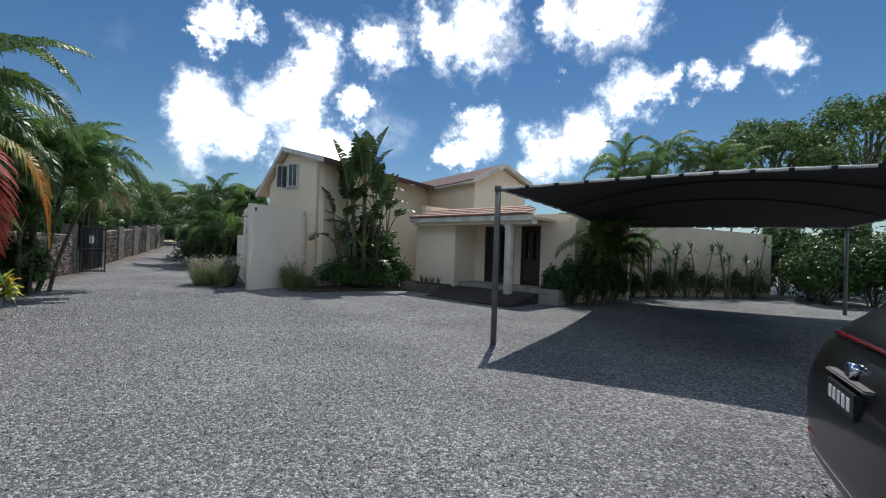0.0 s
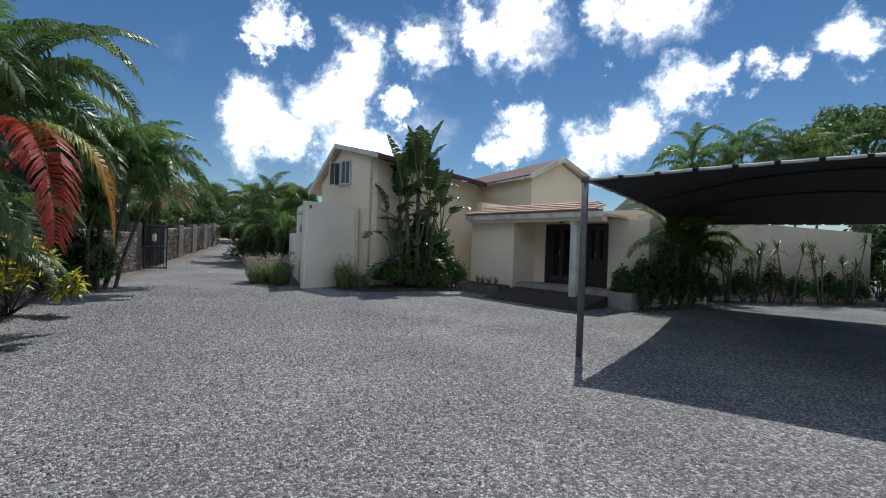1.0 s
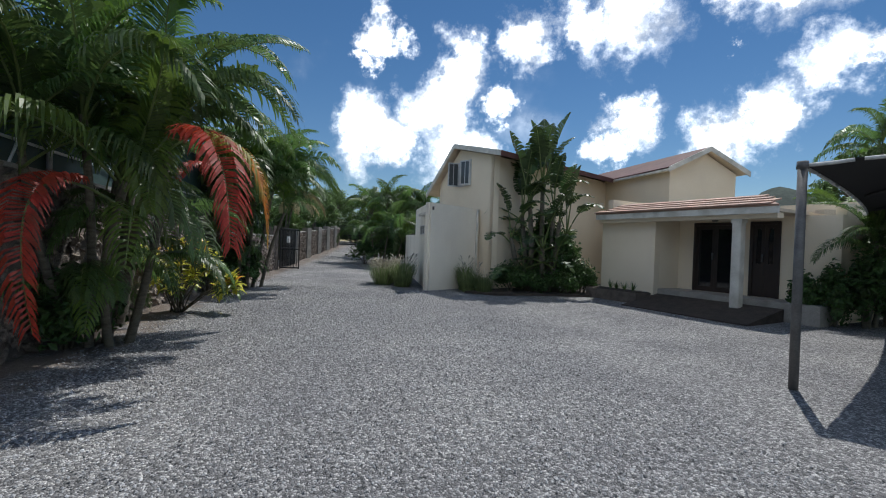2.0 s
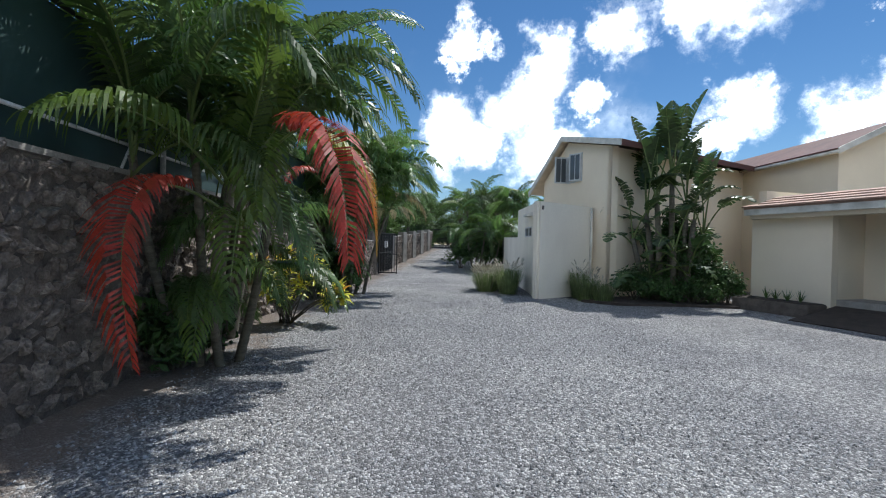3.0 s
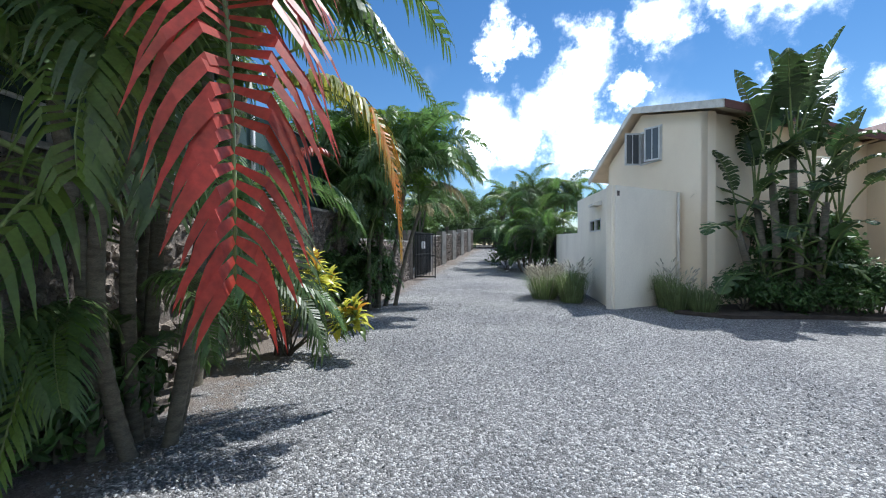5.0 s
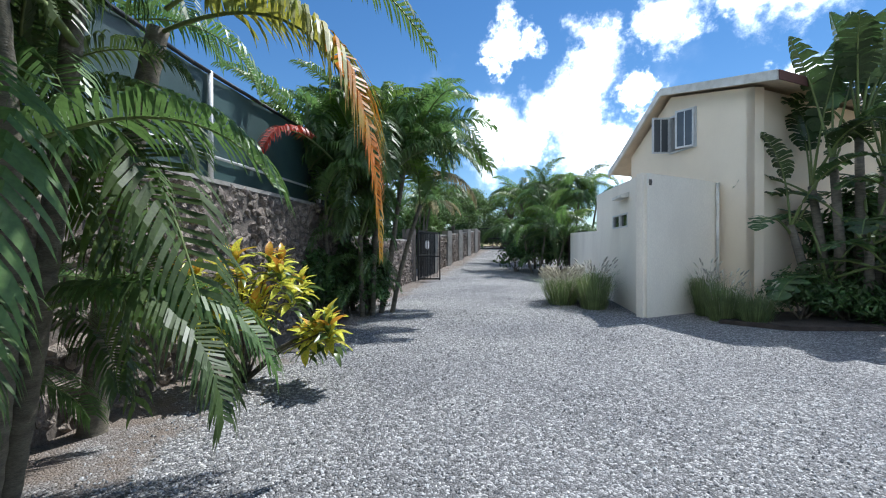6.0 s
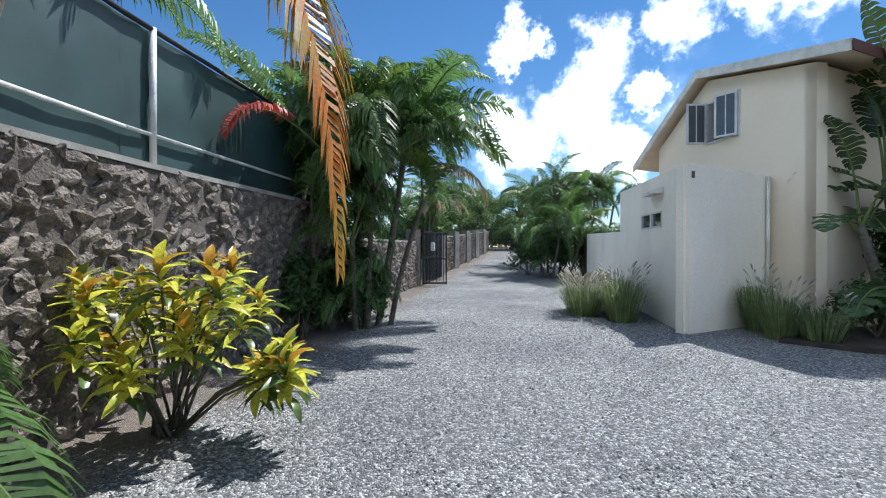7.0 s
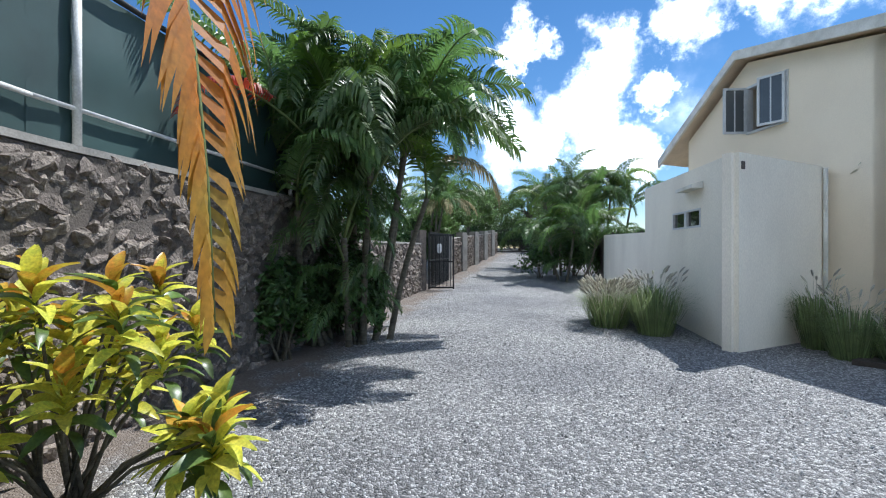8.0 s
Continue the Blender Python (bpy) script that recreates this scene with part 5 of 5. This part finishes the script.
# croton bush with yellow leaves
def croton():
    ob = group_at("croton_bush")
    tagged(ob, "croton bush with yellow, orange and green leaves before the stone wall", "bush")
    r = random.Random(17)
    metas = []
    for mat in (LEAF_YELLOW, LEAF_ORANGE, LEAF_GREEN):
        bm = bmesh.new()
        n = 6
        rows = []
        for i in range(n + 1):
            s = i / n
            w = 0.034 * math.sin(math.pi * min(1, s * 0.93 + 0.04)) ** 0.8
            z = 0.03 * math.sin(math.pi * s) - 0.055 * s * s
            rows.append([bm.verts.new((s * 0.2, -w, z + 0.010)), bm.verts.new((s * 0.2, 0, z)), bm.verts.new((s * 0.2, w, z + 0.010))])
        for a, b in zip(rows, rows[1:]):
            for k in (0, 1):
                bm.faces.new((a[k], a[k + 1], b[k + 1], b[k])).smooth = True
        o = link("leaf", bm, mat)
        metas.append(o.data)
        bpy.data.objects.remove(o)
    base = Vector((-9.3, 8.05, 0))
    tips = []
    for k in range(25):
        a = k * 2.4
        reach = 0.68 * math.sqrt((k + 0.4) / 25)
        h = r.uniform(0.75, 1.5) - 0.35 * reach
        p = base + Vector((math.cos(a) * reach, math.sin(a) * reach, h))
        if k in (4, 9, 14, 19, 22):
            p = base + Vector((0.55 + 0.025 * k, 0.3 + 0.02 * (k % 7), 0.5 + 0.07 * (k % 4)))
        part("branch", tube([base + Vector((r.uniform(-0.1, 0.1), r.uniform(-0.1, 0.1), -0.05)), base.lerp(p, 0.5) + Vector((0, 0, 0.06)), p], [0.016, 0.011, 0.006], 5), BARK, ob)
        tips.append(p)
    for p in tips:
        for i in range(22):
            q = i / 22
            a, e = i * 2.4 + r.uniform(-0.3, 0.3), radians(70 - 95 * q + r.uniform(-12, 12))
            me = metas[0] if q < 0.85 and r.random() < 0.8 else metas[2]
            if q < 0.25 and r.random() < 0.35:
                me = metas[1]
            piece("leaf", me, ob, Matrix.Translation(p - Vector((0, 0, 0.22 * q))) @ Matrix.Rotation(a, 4, "Z") @ Matrix.Rotation(-e, 4, "Y") @ Matrix.Rotation(r.uniform(-0.5, 0.5), 4, "X") @ Matrix.Scale(r.uniform(0.8, 1.3), 4))
    return ob


croton()


# fountain grass
def grass_clump(place, radius, height, seed, plumes, label):
    r = random.Random(seed)
    ob = group_at("fountain_grass")
    tagged(ob, label, "grass")
    x, y, z = place
    bm = bmesh.new()
    for i in range(520):
        a, q = r.uniform(0, 6.283), math.sqrt(r.random())
        b = Vector((x + math.cos(a) * radius * 0.4 * q, y + math.sin(a) * radius * 0.4 * q, z))
        h = height * r.uniform(0.55, 1.0)
        o = Vector((math.cos(a), math.sin(a), 0)) * radius * (0.15 + 0.75 * q) * r.uniform(0.6, 1.2)
        w = Vector((-math.sin(a), math.cos(a), 0)) * 0.006
        m, t = b + o * 0.35 + Vector((0, 0, h * 0.75)), b + o + Vector((0, 0, h * r.uniform(0.6, 1.0)))
        v = [bm.verts.new(p) for p in (b - w, b + w, m + w * 0.8, m - w * 0.8, t)]
        bm.faces.new((v[0], v[1], v[2], v[3]))
        bm.faces.new((v[3], v[2], v[4]))
    part("blades", bm, GRASS, ob)
    if plumes:
        bm = bmesh.new()
        for i in range(plumes):
            a, q = r.uniform(0, 6.283), math.sqrt(r.random())
            o = Vector((math.cos(a), math.sin(a), 0)) * radius * (0.3 + 0.7 * q)
            b = Vector((x, y, z)) + o * 0.6 + Vector((0, 0, height * r.uniform(0.75, 1.05)))
            d = (o.normalized() * 0.6 + Vector((0, 0, 0.8))).normalized() * r.uniform(0.12, 0.2)
            tube([Vector((x, y, z)) + o * 0.2, b], 0.003, 3, bm)
            tube([b, b + d * 0.3, b + d * 0.75 + Vector((0, 0, -0.01)), b + d + Vector((0, 0, -0.03))], [0.006, 0.017, 0.013, 0.002], 5, bm)
        part("plumes", bm, PLUME, ob)
    return ob


grass_clump((-8.75, 16.3, 0), 0.85, 0.85, 1, 150, "pale fountain grass with feathery plumes beside the lane")
grass_clump((-8.95, 17.0, 0), 0.8, 0.8, 2, 110, "pale fountain grass with feathery plumes beside the lane")
grass_clump((-7.85, 16.0, 0), 0.75, 1.05, 3, 25, "darker fountain grass before the annex wall")
grass_clump((-8.2, 17.0, 0), 0.75, 1.05, 4, 25, "darker fountain grass before the annex wall")
grass_clump((-5.25, 15.75, 0), 0.65, 0.9, 5, 20, "fountain grass at the foot of the annex")
grass_clump((-4.75, 15.6, 0), 0.6, 0.7, 6, 10, "fountain grass at the foot of the annex")
grass_clump((-5.6, 16.3, 0), 0.5, 1.1, 7, 12, "fountain grass at the foot of the annex")

# ---- far hill ----
bm = bmesh.new()
ridge = []
for i in range(41):
    a = radians(8 + i * 0.75)
    h = 40 + 52 * math.exp(-((i - 13) / 5.0) ** 2) + 25 * math.exp(-((i - 22) / 6.0) ** 2) + 5 * noise.noise(Vector((i * 0.6, 0, 0)))
    p = Vector((math.sin(a), math.cos(a), 0)) * 700
    h *= math.sin(math.pi * (i + 0.5) / 41) ** 0.5
    ridge.append([bm.verts.new((p.x, p.y, -3)), bm.verts.new((p.x * 1.1, p.y * 1.1, h * 0.55)), bm.verts.new((p.x * 1.3, p.y * 1.3, h * 1.3))])
for a, b in zip(ridge, ridge[1:]):
    for k in (0, 1):
        bm.faces.new((a[k], b[k], b[k + 1], a[k + 1])).smooth = True
bmesh.ops.recalc_face_normals(bm, faces=bm.faces[:])
tagged(link("backdrop", bm, HILL), "hazy wooded hill in the distance", "hill", kind="structure")

# ---- stone wall, fence, gate, car ----
def wall_frame(k, s):
    """Point, direction and outward normal (to the lane) at s metres along stretch k of the wall."""
    a, b = Vector(WALL_LINE[k]), Vector(WALL_LINE[k + 1])
    d = (b - a).normalized()
    return a + d * s, d, Vector((d.y, -d.x))


def stretch_len(k):
    return (Vector(WALL_LINE[k + 1]) - Vector(WALL_LINE[k])).length


WALL_TOP = 2.30


def stone_meshes():
    out = []
    for i in range(14):
        r = random.Random(200 + i)
        bm = bmesh.new()
        bmesh.ops.create_icosphere(bm, subdivisions=2, radius=0.5)
        cuts = [(Vector((r.uniform(-1, 1), r.uniform(-1, 0.4), r.uniform(-1, 1))).normalized(), r.uniform(0.24, 0.42)) for _ in range(7)]
        for v in bm.verts:
            n = v.co.normalized()
            k = 0.5 * (0.95 + 0.5 * noise.noise(n * 1.9 + Vector((i * 3.1, 0, 0))))
            p = n * k
            for cn, cd in cuts:
                over = p.dot(cn) - cd
                if over > 0:
                    p -= cn * over
            v.co = p + n * 0.09 * noise.noise(n * 4.5 + Vector((i, 0, 0)))
        o = link("stone", bm, STONE)
        out.append(o.data)
        bpy.data.objects.remove(o)
    return out


def stone_wall(k, name, s0, s1, top, singly, label):
    p0, d, n = wall_frame(k, s0)
    p1, _, _ = wall_frame(k, s1)
    back = -n * 0.45
    z0, z1 = lane_rise(*p0), lane_rise(*p1)
    wall = link(name, prism([p0, p1, p1 + back, p0 + back], [z0 - 0.2, z1 - 0.2, z1 - 0.2, z0 - 0.2], [z0 + top - 0.03, z1 + top - 0.03, z1 + top - 0.03, z0 + top - 0.03]), MORTAR)
    tagged(wall, label, "wall", kind="structure")
    r = random.Random(300 + k)
    turn = math.degrees(math.atan2(d.y, d.x))
    meshes = STONES
    rest = []
    z = 0.02
    while z < top - 0.06:
        h = r.uniform(0.085, 0.15)
        s = s0 + r.uniform(0, 0.1)
        while s < s1:
            w = r.choice((r.uniform(0.06, 0.13), r.uniform(0.1, 0.2), r.uniform(0.16, 0.3)))
            p, _, _ = wall_frame(k, s + w / 2)
            zz = lane_rise(p.x, p.y) + min(z + h / 2 + r.uniform(-0.09, 0.09), top - h * 0.4)
            m = Matrix.Translation((p.x + n.x * r.uniform(-0.035, 0.02), p.y + n.y * r.uniform(-0.035, 0.02), zz)) @ Matrix.Rotation(radians(turn), 4, "Z") @ Matrix.Rotation(r.uniform(-0.9, 0.9), 4, "Y") @ Matrix.Rotation(r.uniform(-0.35, 0.35), 4, "Z") @ Matrix.Diagonal((w * r.uniform(1.15, 1.5), r.uniform(0.08, 0.2), h * r.uniform(1.1, 1.75), 1))
            if singly and singly[0] < s < singly[1] and len(wall.children) < 300:
                piece("stone", meshes[r.randrange(len(meshes))], wall, m)
            else:
                rest.append((r.randrange(len(meshes)), m))
            s += w
        z += h
    if rest:
        vs, fs = [], []
        for i, m in rest:
            me = meshes[i]
            o = len(vs)
            vs += [tuple(m @ v.co) for v in me.vertices]
            fs += [tuple(o + q for q in p.vertices) for p in me.polygons]
        me = bpy.data.meshes.new("stones")
        me.from_pydata(vs, [], fs)
        me.materials.append(STONE_FAR)
        o = new("stones", me)
        o.parent = wall
        tagged(o, "rest of the rough grey basalt stones", kind="stuff")
    # concrete coping
    cp0, cp1 = p0 + n * 0.02, p1 + n * 0.02
    cope = link("coping", prism([cp0, cp1, cp1 - n * 0.34, cp0 - n * 0.34], [z0 + top - 0.02, z1 + top - 0.02, z1 + top - 0.02, z0 + top - 0.02], [z0 + top + 0.035, z1 + top + 0.035, z1 + top + 0.035, z0 + top + 0.035]), CONCRETE)
    cope.parent = wall
    return wall


STONES = stone_meshes()
L0, L1 = stretch_len(0), stretch_len(1)
stone_wall(0, "wall_stone", 0.0, L0, WALL_TOP, (L0 - 2.6, L0), "rough rubble wall of grey basalt stones")
stone_wall(1, "wall_stone_2", 0.0, L1, WALL_TOP, None, "shaded rubble wall of grey basalt stones")
stone_wall(2, "wall_stone_3", 0.0, stretch_len(2) - 0.1, 1.7, None, "rubble wall of grey basalt stones by the gate")
stone_wall(3, "wall_stone_4", 3.6, stretch_len(3) - 0.3, 1.75, None, "rubble wall of grey basalt stones along the lane")


def fence():
    ob = group_at("screen_fence")
    tagged(ob, "green screen fence on pale steel posts above the stone wall", "fence")
    for k, s0, s1 in ((0, 2.2, L0 + 0.06), (1, 0.0, L1)):
        a, d, n = wall_frame(k, s0)
        b, _, _ = wall_frame(k, s1)
        a, b = a - n * 0.2, b - n * 0.2
        # screen: a slightly rippled sheet
        bm = bmesh.new()
        cols = int((b - a).length / 0.18)
        grid = []
        for i in range(cols + 1):
            p = a.lerp(b, i / cols)
            row = []
            for j in range(8):
                z = WALL_TOP + 0.05 + j / 7 * 1.42
                off = 0.025 * noise.noise(Vector((i * 0.45, j * 0.6, k)))
                q = p - n * (0.05 + off)
                row.append(bm.verts.new((q.x, q.y, z)))
            grid.append(row)
        for r0, r1 in zip(grid, grid[1:]):
            for j in range(7):
                bm.faces.new((r0[j], r1[j], r1[j + 1], r0[j + 1])).smooth = True
        part("screen", bm, SCREEN, ob, "dusty dark green screen mesh")
        for z, rad, mt in ((WALL_TOP + 0.38, 0.02, WHITE_STEEL), (WALL_TOP + 1.48, 0.028, BLACK_IRON)):
            part("rail", tube([(a.x, a.y, z), (b.x, b.y, z)], rad, 8), mt, ob)
        step = 3.55
        first = (L0 - 2.2 + 0.32) % step if k == 0 else 0.35
        s = first
        while s < (b - a).length - 0.05:
            p = a + d * s
            part("post", tube([(p.x, p.y, WALL_TOP + 0.01), (p.x, p.y, WALL_TOP + 1.5)], 0.034, 10), WHITE_STEEL, ob)
            s += step
    # tripod braces at one post, seen white against the screen
    for k, s in ((1, 3.9), (0, 6.5)):
        p, d, n = wall_frame(k, s)
        p = p - n * (0.02 if k else 0.17)
        top = Vector((p.x, p.y, WALL_TOP + (0.95 if k else 0.5)))
        for dd, oo in ((-0.55, 0.1), (0.55, 0.1)) if k else ((-0.4, 0.1),):
            q = p + d * dd + n * oo
            part("brace", tube([(q.x, q.y, WALL_TOP + 0.04), top], 0.016, 8), WHITE_STEEL, ob)
    return ob


fence()

# bank of soil behind the wall
for k in (0, 1):
    p0, d, n = wall_frame(k, 0)
    p1, _, _ = wall_frame(k, stretch_len(k))
    tagged(link("bank_%d" % (k + 1), prism([p0 - n * 0.46, p1 - n * 0.46, p1 - n * 7, p0 - n * 7], -0.2, 0.9), SOIL), "soil bank behind the stone wall", "ground", kind="structure")


q_, _, n_ = wall_frame(0, L0 - 0.42)
tagged(link("drain_pipe", tube([(q_.x - n_.x * 0.1, q_.y - n_.y * 0.1, 0.9), (q_.x + n_.x * 0.1, q_.y + n_.y * 0.1, 0.89)], [0.04, 0.042], 12), WHITE_STEEL), "stub of white drain pipe in the stone wall", "pipe")


def gate(place, turn, width, height, name, label):
    ob = group_at(name)
    ob.matrix_world = pose(*place, 0, 0, turn)
    tagged(ob, label, "gate")
    bm = boxes((0, 0.05, -0.025, 0.025, 0.05, height), (width - 0.05, width, -0.025, 0.025, 0.05, height), (0.05, width - 0.05, -0.025, 0.025, 0.08, 0.14), (0.05, width - 0.05, -0.025, 0.025, height - 0.06, height), (0.05, width - 0.05, -0.025, 0.025, height * 0.5, height * 0.5 + 0.05))
    part("gate_frame", bm, BLACK_IRON, ob)
    n = int(width / 0.12)
    for i in range(1, n):
        x = width * i / n
        part("bar", boxes((x - 0.01, x + 0.01, -0.01, 0.01, 0.141, height - 0.061)), BLACK_IRON, ob)
    return ob


gp_, gd_, gn_ = wall_frame(2, stretch_len(2) - 0.1)
lane_d = (Vector(WALL_LINE[4]) - Vector(WALL_LINE[3])).normalized()
lane_turn = math.degrees(math.atan2(lane_d.y, lane_d.x))
gate((gp_.x + 0.02, gp_.y + 0.45, 0.0), lane_turn, 3.1, 2.15, "iron_gate", "black iron gate in the lane wall")
gate((gp_.x + 0.06, gp_.y + 0.35, 0.0), 38, 0.95, 2.05, "iron_gate", "narrow black iron gate leaf standing open at the lane")
tagged(link("gate_pillar", boxes((gp_.x - 0.42, gp_.x + 0.0, gp_.y - 0.08, gp_.y + 0.34, -0.1, 2.2), bevel=0.02), MORTAR), "square stone gate pillar", "pillar")
mid_gate = Vector((gp_.x, gp_.y + 0.45)) + lane_d * 1.3
tagged(link("intercom_box", boxes((mid_gate.x + 0.03, mid_gate.x + 0.19, mid_gate.y - 0.12, mid_gate.y + 0.06, 1.35, 1.72), bevel=0.04), PLASTIC_WHITE), "white plastic box fixed on the lane gate", "box")
for s in (3.7, 7.4, 11.2, 15.0, 19.0):
    p, d, n = wall_frame(3, s)
    z = lane_rise(p.x, p.y)
    tagged(link("wall_pillar", boxes((p.x - 0.22, p.x + 0.22, p.y - 0.22, p.y + 0.22, z - 0.1, z + 2.0), bevel=0.02), CONCRETE), "grey pillar in the lane wall", "pillar", "pillars along the lane")
gate((-25.9, 40.9, lane_rise(-24, 42)), 22, 5.0, 2.0, "far_gate", "black iron gate across the end of the lane")
tagged(link("end_fence", prism([(-27, 47.5), (-10.5, 33.0), (-10.4, 33.2), (-26.9, 47.7)], 0.5, 2.6), DARKWOOD), "dark timber fence behind the lane palms", "fence", kind="structure")
tagged(link("brown_fence", prism([(-11.6, 24.9), (-12.6, 27.2), (-12.5, 27.25), (-11.5, 24.95)], 0.0, 1.95), DARKWOOD), "dark timber fence at the end of the low wall", "fence", kind="structure")


# ---- car ----
def car():
    ob = group_at("car")
    m = pose(2.34, 2.44, 0, 0, 0, -27)
    ob.matrix_world = m
    tagged(ob, "black hatchback car parked at the car port", "car")
    RISE = 1.14
    # cross sections along the length: x, half width at sill, half width at shoulder, shoulder height, roof half width, roof height, belly height
    rows = [(-0.10, 0.62, 0.70, 0.60, 0.62, 0.66, 0.30), (-0.06, 0.76, 0.83, 0.72, 0.72, 0.80, 0.24), (0.04, 0.81, 0.87, 0.90, 0.74, 1.00, 0.20), (0.16, 0.82, 0.88, 0.95, 0.70, 1.08, 0.20), (0.40, 0.82, 0.87, 0.96, 0.62, 1.30, 0.20), (0.75, 0.82, 0.87, 0.95, 0.60, 1.46, 0.20),
            (1.6, 0.82, 0.87, 0.94, 0.60, 1.50, 0.2), (2.5, 0.82, 0.87, 0.92, 0.59, 1.42, 0.2), (3.05, 0.82, 0.87, 0.90, 0.66, 1.06, 0.2), (3.6, 0.80, 0.85, 0.84, 0.70, 0.92, 0.22), (4.0, 0.72, 0.78, 0.7, 0.62, 0.74, 0.28), (4.1, 0.6, 0.66, 0.56, 0.5, 0.58, 0.34)]
    bm = bmesh.new()
    rings = []
    for x, ws, wm, hm, wr, hr, hb in rows:
        hm, hr = hm * RISE, hr * RISE
        half = [(ws * 0.9, hb), (ws, hb + 0.08), (wm, (hb + hm) / 2), (wm, hm - 0.04), (wm - 0.05, hm + 0.02), ((wm + wr) / 2 - 0.03, (hm + hr) / 2), (wr, hr - 0.04), (wr - 0.12, hr)]
        ring = [bm.verts.new((x, y, z)) for y, z in half] + [bm.verts.new((x, -y, z)) for y, z in half[::-1]]
        rings.append(ring)
    for a, b in zip(rings, rings[1:]):
        for k in range(len(a)):
            j = (k + 1) % len(a)
            bm.faces.new((a[k], b[k], b[j], a[j])).smooth = True
    bm.faces.new(rings[0])
    bm.faces.new(rings[-1][::-1])
    bmesh.ops.recalc_face_normals(bm, faces=bm.faces[:])
    body = part("body", bm, CAR_PAINT, ob, smooth=True)
    sub = body.modifiers.new("round", "SUBSURF")
    sub.levels = sub.render_levels = 2
    # wheels
    for x in (0.72, 3.3):
        for sgn in (1, -1):
            y = sgn * 0.76
            bm = bmesh.new()
            tube([(x, y - 0.11, 0.31), (x, y - 0.09, 0.31), (x, y + 0.09, 0.31), (x, y + 0.11, 0.31)], [0.28, 0.31, 0.31, 0.28], 28, bm)
            wheel = part("wheel", bm, RUBBER, ob)
            part("rim", tube([(x, y + sgn * 0.112, 0.31), (x, y + sgn * 0.118, 0.31)], [0.2, 0.18], 20), STEEL, wheel)
    part("bumper_insert", boxes((-0.10, 0.1, -0.50, 0.50, 0.33, 0.365), bevel=0.008), STEEL, ob)
    part("number_plate", boxes((-0.105, -0.01, -0.22, 0.22, 0.752, 0.889), bevel=0.004), PLATE, ob, "black plate with pale unreadable marks")
    for i in range(5):
        part("plate_mark", boxes((-0.109, -0.1055, -0.17 + i * 0.073, -0.125 + i * 0.073, 0.785, 0.855)), INK, ob)
    part("light_bar", boxes((0.02, 0.10, -0.60, 0.60, 1.108, 1.123), bevel=0.004), RED_LENS, ob, "red brake light strip")
    for sgn in (1, -1):
        part("tail_light", boxes((0.03, 0.2, sgn * 0.76 - 0.05, sgn * 0.76 + 0.05, 0.844, 0.980), bevel=0.02), RED_LENS, ob, "red tail light")
        part("reflector", boxes((-0.095, 0.0, sgn * 0.55 - 0.1, sgn * 0.55 + 0.1, 0.42, 0.445), bevel=0.008), RED_LENS, ob)
    part("badge", tube([(-0.075, 0, 0.975), (0.0, 0, 0.975)], 0.045, 20), CHROME, ob, "round chrome badge")
    part("trim_strip", boxes((-0.095, 0.02, -0.3, 0.3, 0.912, 0.933), bevel=0.008), STEEL, ob)
    part("rear_window", slab((0.12, -0.58, 1.174), (0.12, 0.58, 1.174), (0.50, 0.52, 1.573), (0.50, -0.52, 1.573), 0.012), GLASS_DARK, ob)
    part("spoiler", boxes((0.36, 0.75, -0.6, 0.6, 1.607, 1.653), bevel=0.015), CAR_PAINT, ob)
    return ob


car()


# ---- loose stones on the drive ----
def pebbles():
    rs = np.random.RandomState(11)
    n = 46000
    t = rs.rand(n)
    way = np.array([(0.6, 0.4), (-2.9, 2.8), (-4.7, 5.6), (-6.6, 9.0), (-9.5, 14.5)])
    seg = np.minimum((t * 4).astype(int), 3)
    f = t * 4 - seg
    c = way[seg] * (1 - f)[:, None] + way[seg + 1] * f[:, None]
    across = np.array((0.84, 0.54))
    c = c + across * (rs.rand(n)[:, None] * 6.5 - 2.6) + rs.randn(n, 2) * 0.25
    keep = np.array([wall_gap(x, y) > 0.5 for x, y in c])
    c = c[keep]
    n = len(c)
    size = 0.006 + 0.009 * rs.rand(n)
    octa = np.array([(1, 0, 0), (0, 1, 0), (-1, 0, 0), (0, -1, 0), (0, 0, 0.75), (0, 0, -0.6)])
    a = rs.rand(n) * 6.283
    v = np.repeat(octa[None], n, 0) * (0.7 + 0.6 * rs.rand(n, 6, 1))
    v = v * size[:, None, None] * np.stack([0.8 + 0.6 * rs.rand(n), 0.7 + 0.5 * rs.rand(n), 0.7 + 0.5 * rs.rand(n)], 1)[:, None, :]
    tilt = rs.randn(n) * 0.5
    x = v[:, :, 0] * np.cos(a)[:, None] - v[:, :, 1] * np.sin(a)[:, None]
    y = v[:, :, 0] * np.sin(a)[:, None] + v[:, :, 1] * np.cos(a)[:, None]
    z = v[:, :, 2] + x * tilt[:, None]
    base = np.array([0.02 * noise.noise(Vector((px * 0.5, py * 0.5, 0))) for px, py in c])
    pts = np.stack([x + c[:, 0:1], y + c[:, 1:2], z + (base + size * 0.35)[:, None]], 2).reshape(-1, 3)
    tri = np.array([(0, 1, 4), (1, 2, 4), (2, 3, 4), (3, 0, 4), (1, 0, 5), (2, 1, 5), (3, 2, 5), (0, 3, 5)])
    faces = (tri[None] + (np.arange(n) * 6)[:, None, None]).reshape(-1, 3)
    me = bpy.data.meshes.new("gravel_stones")
    me.from_pydata(pts.tolist(), [], faces.tolist())
    me.materials.append(PEBBLE)
    tagged(new("gravel_stones", me), "loose crushed grey basalt stones on the drive", "gravel", kind="stuff")


pebbles()
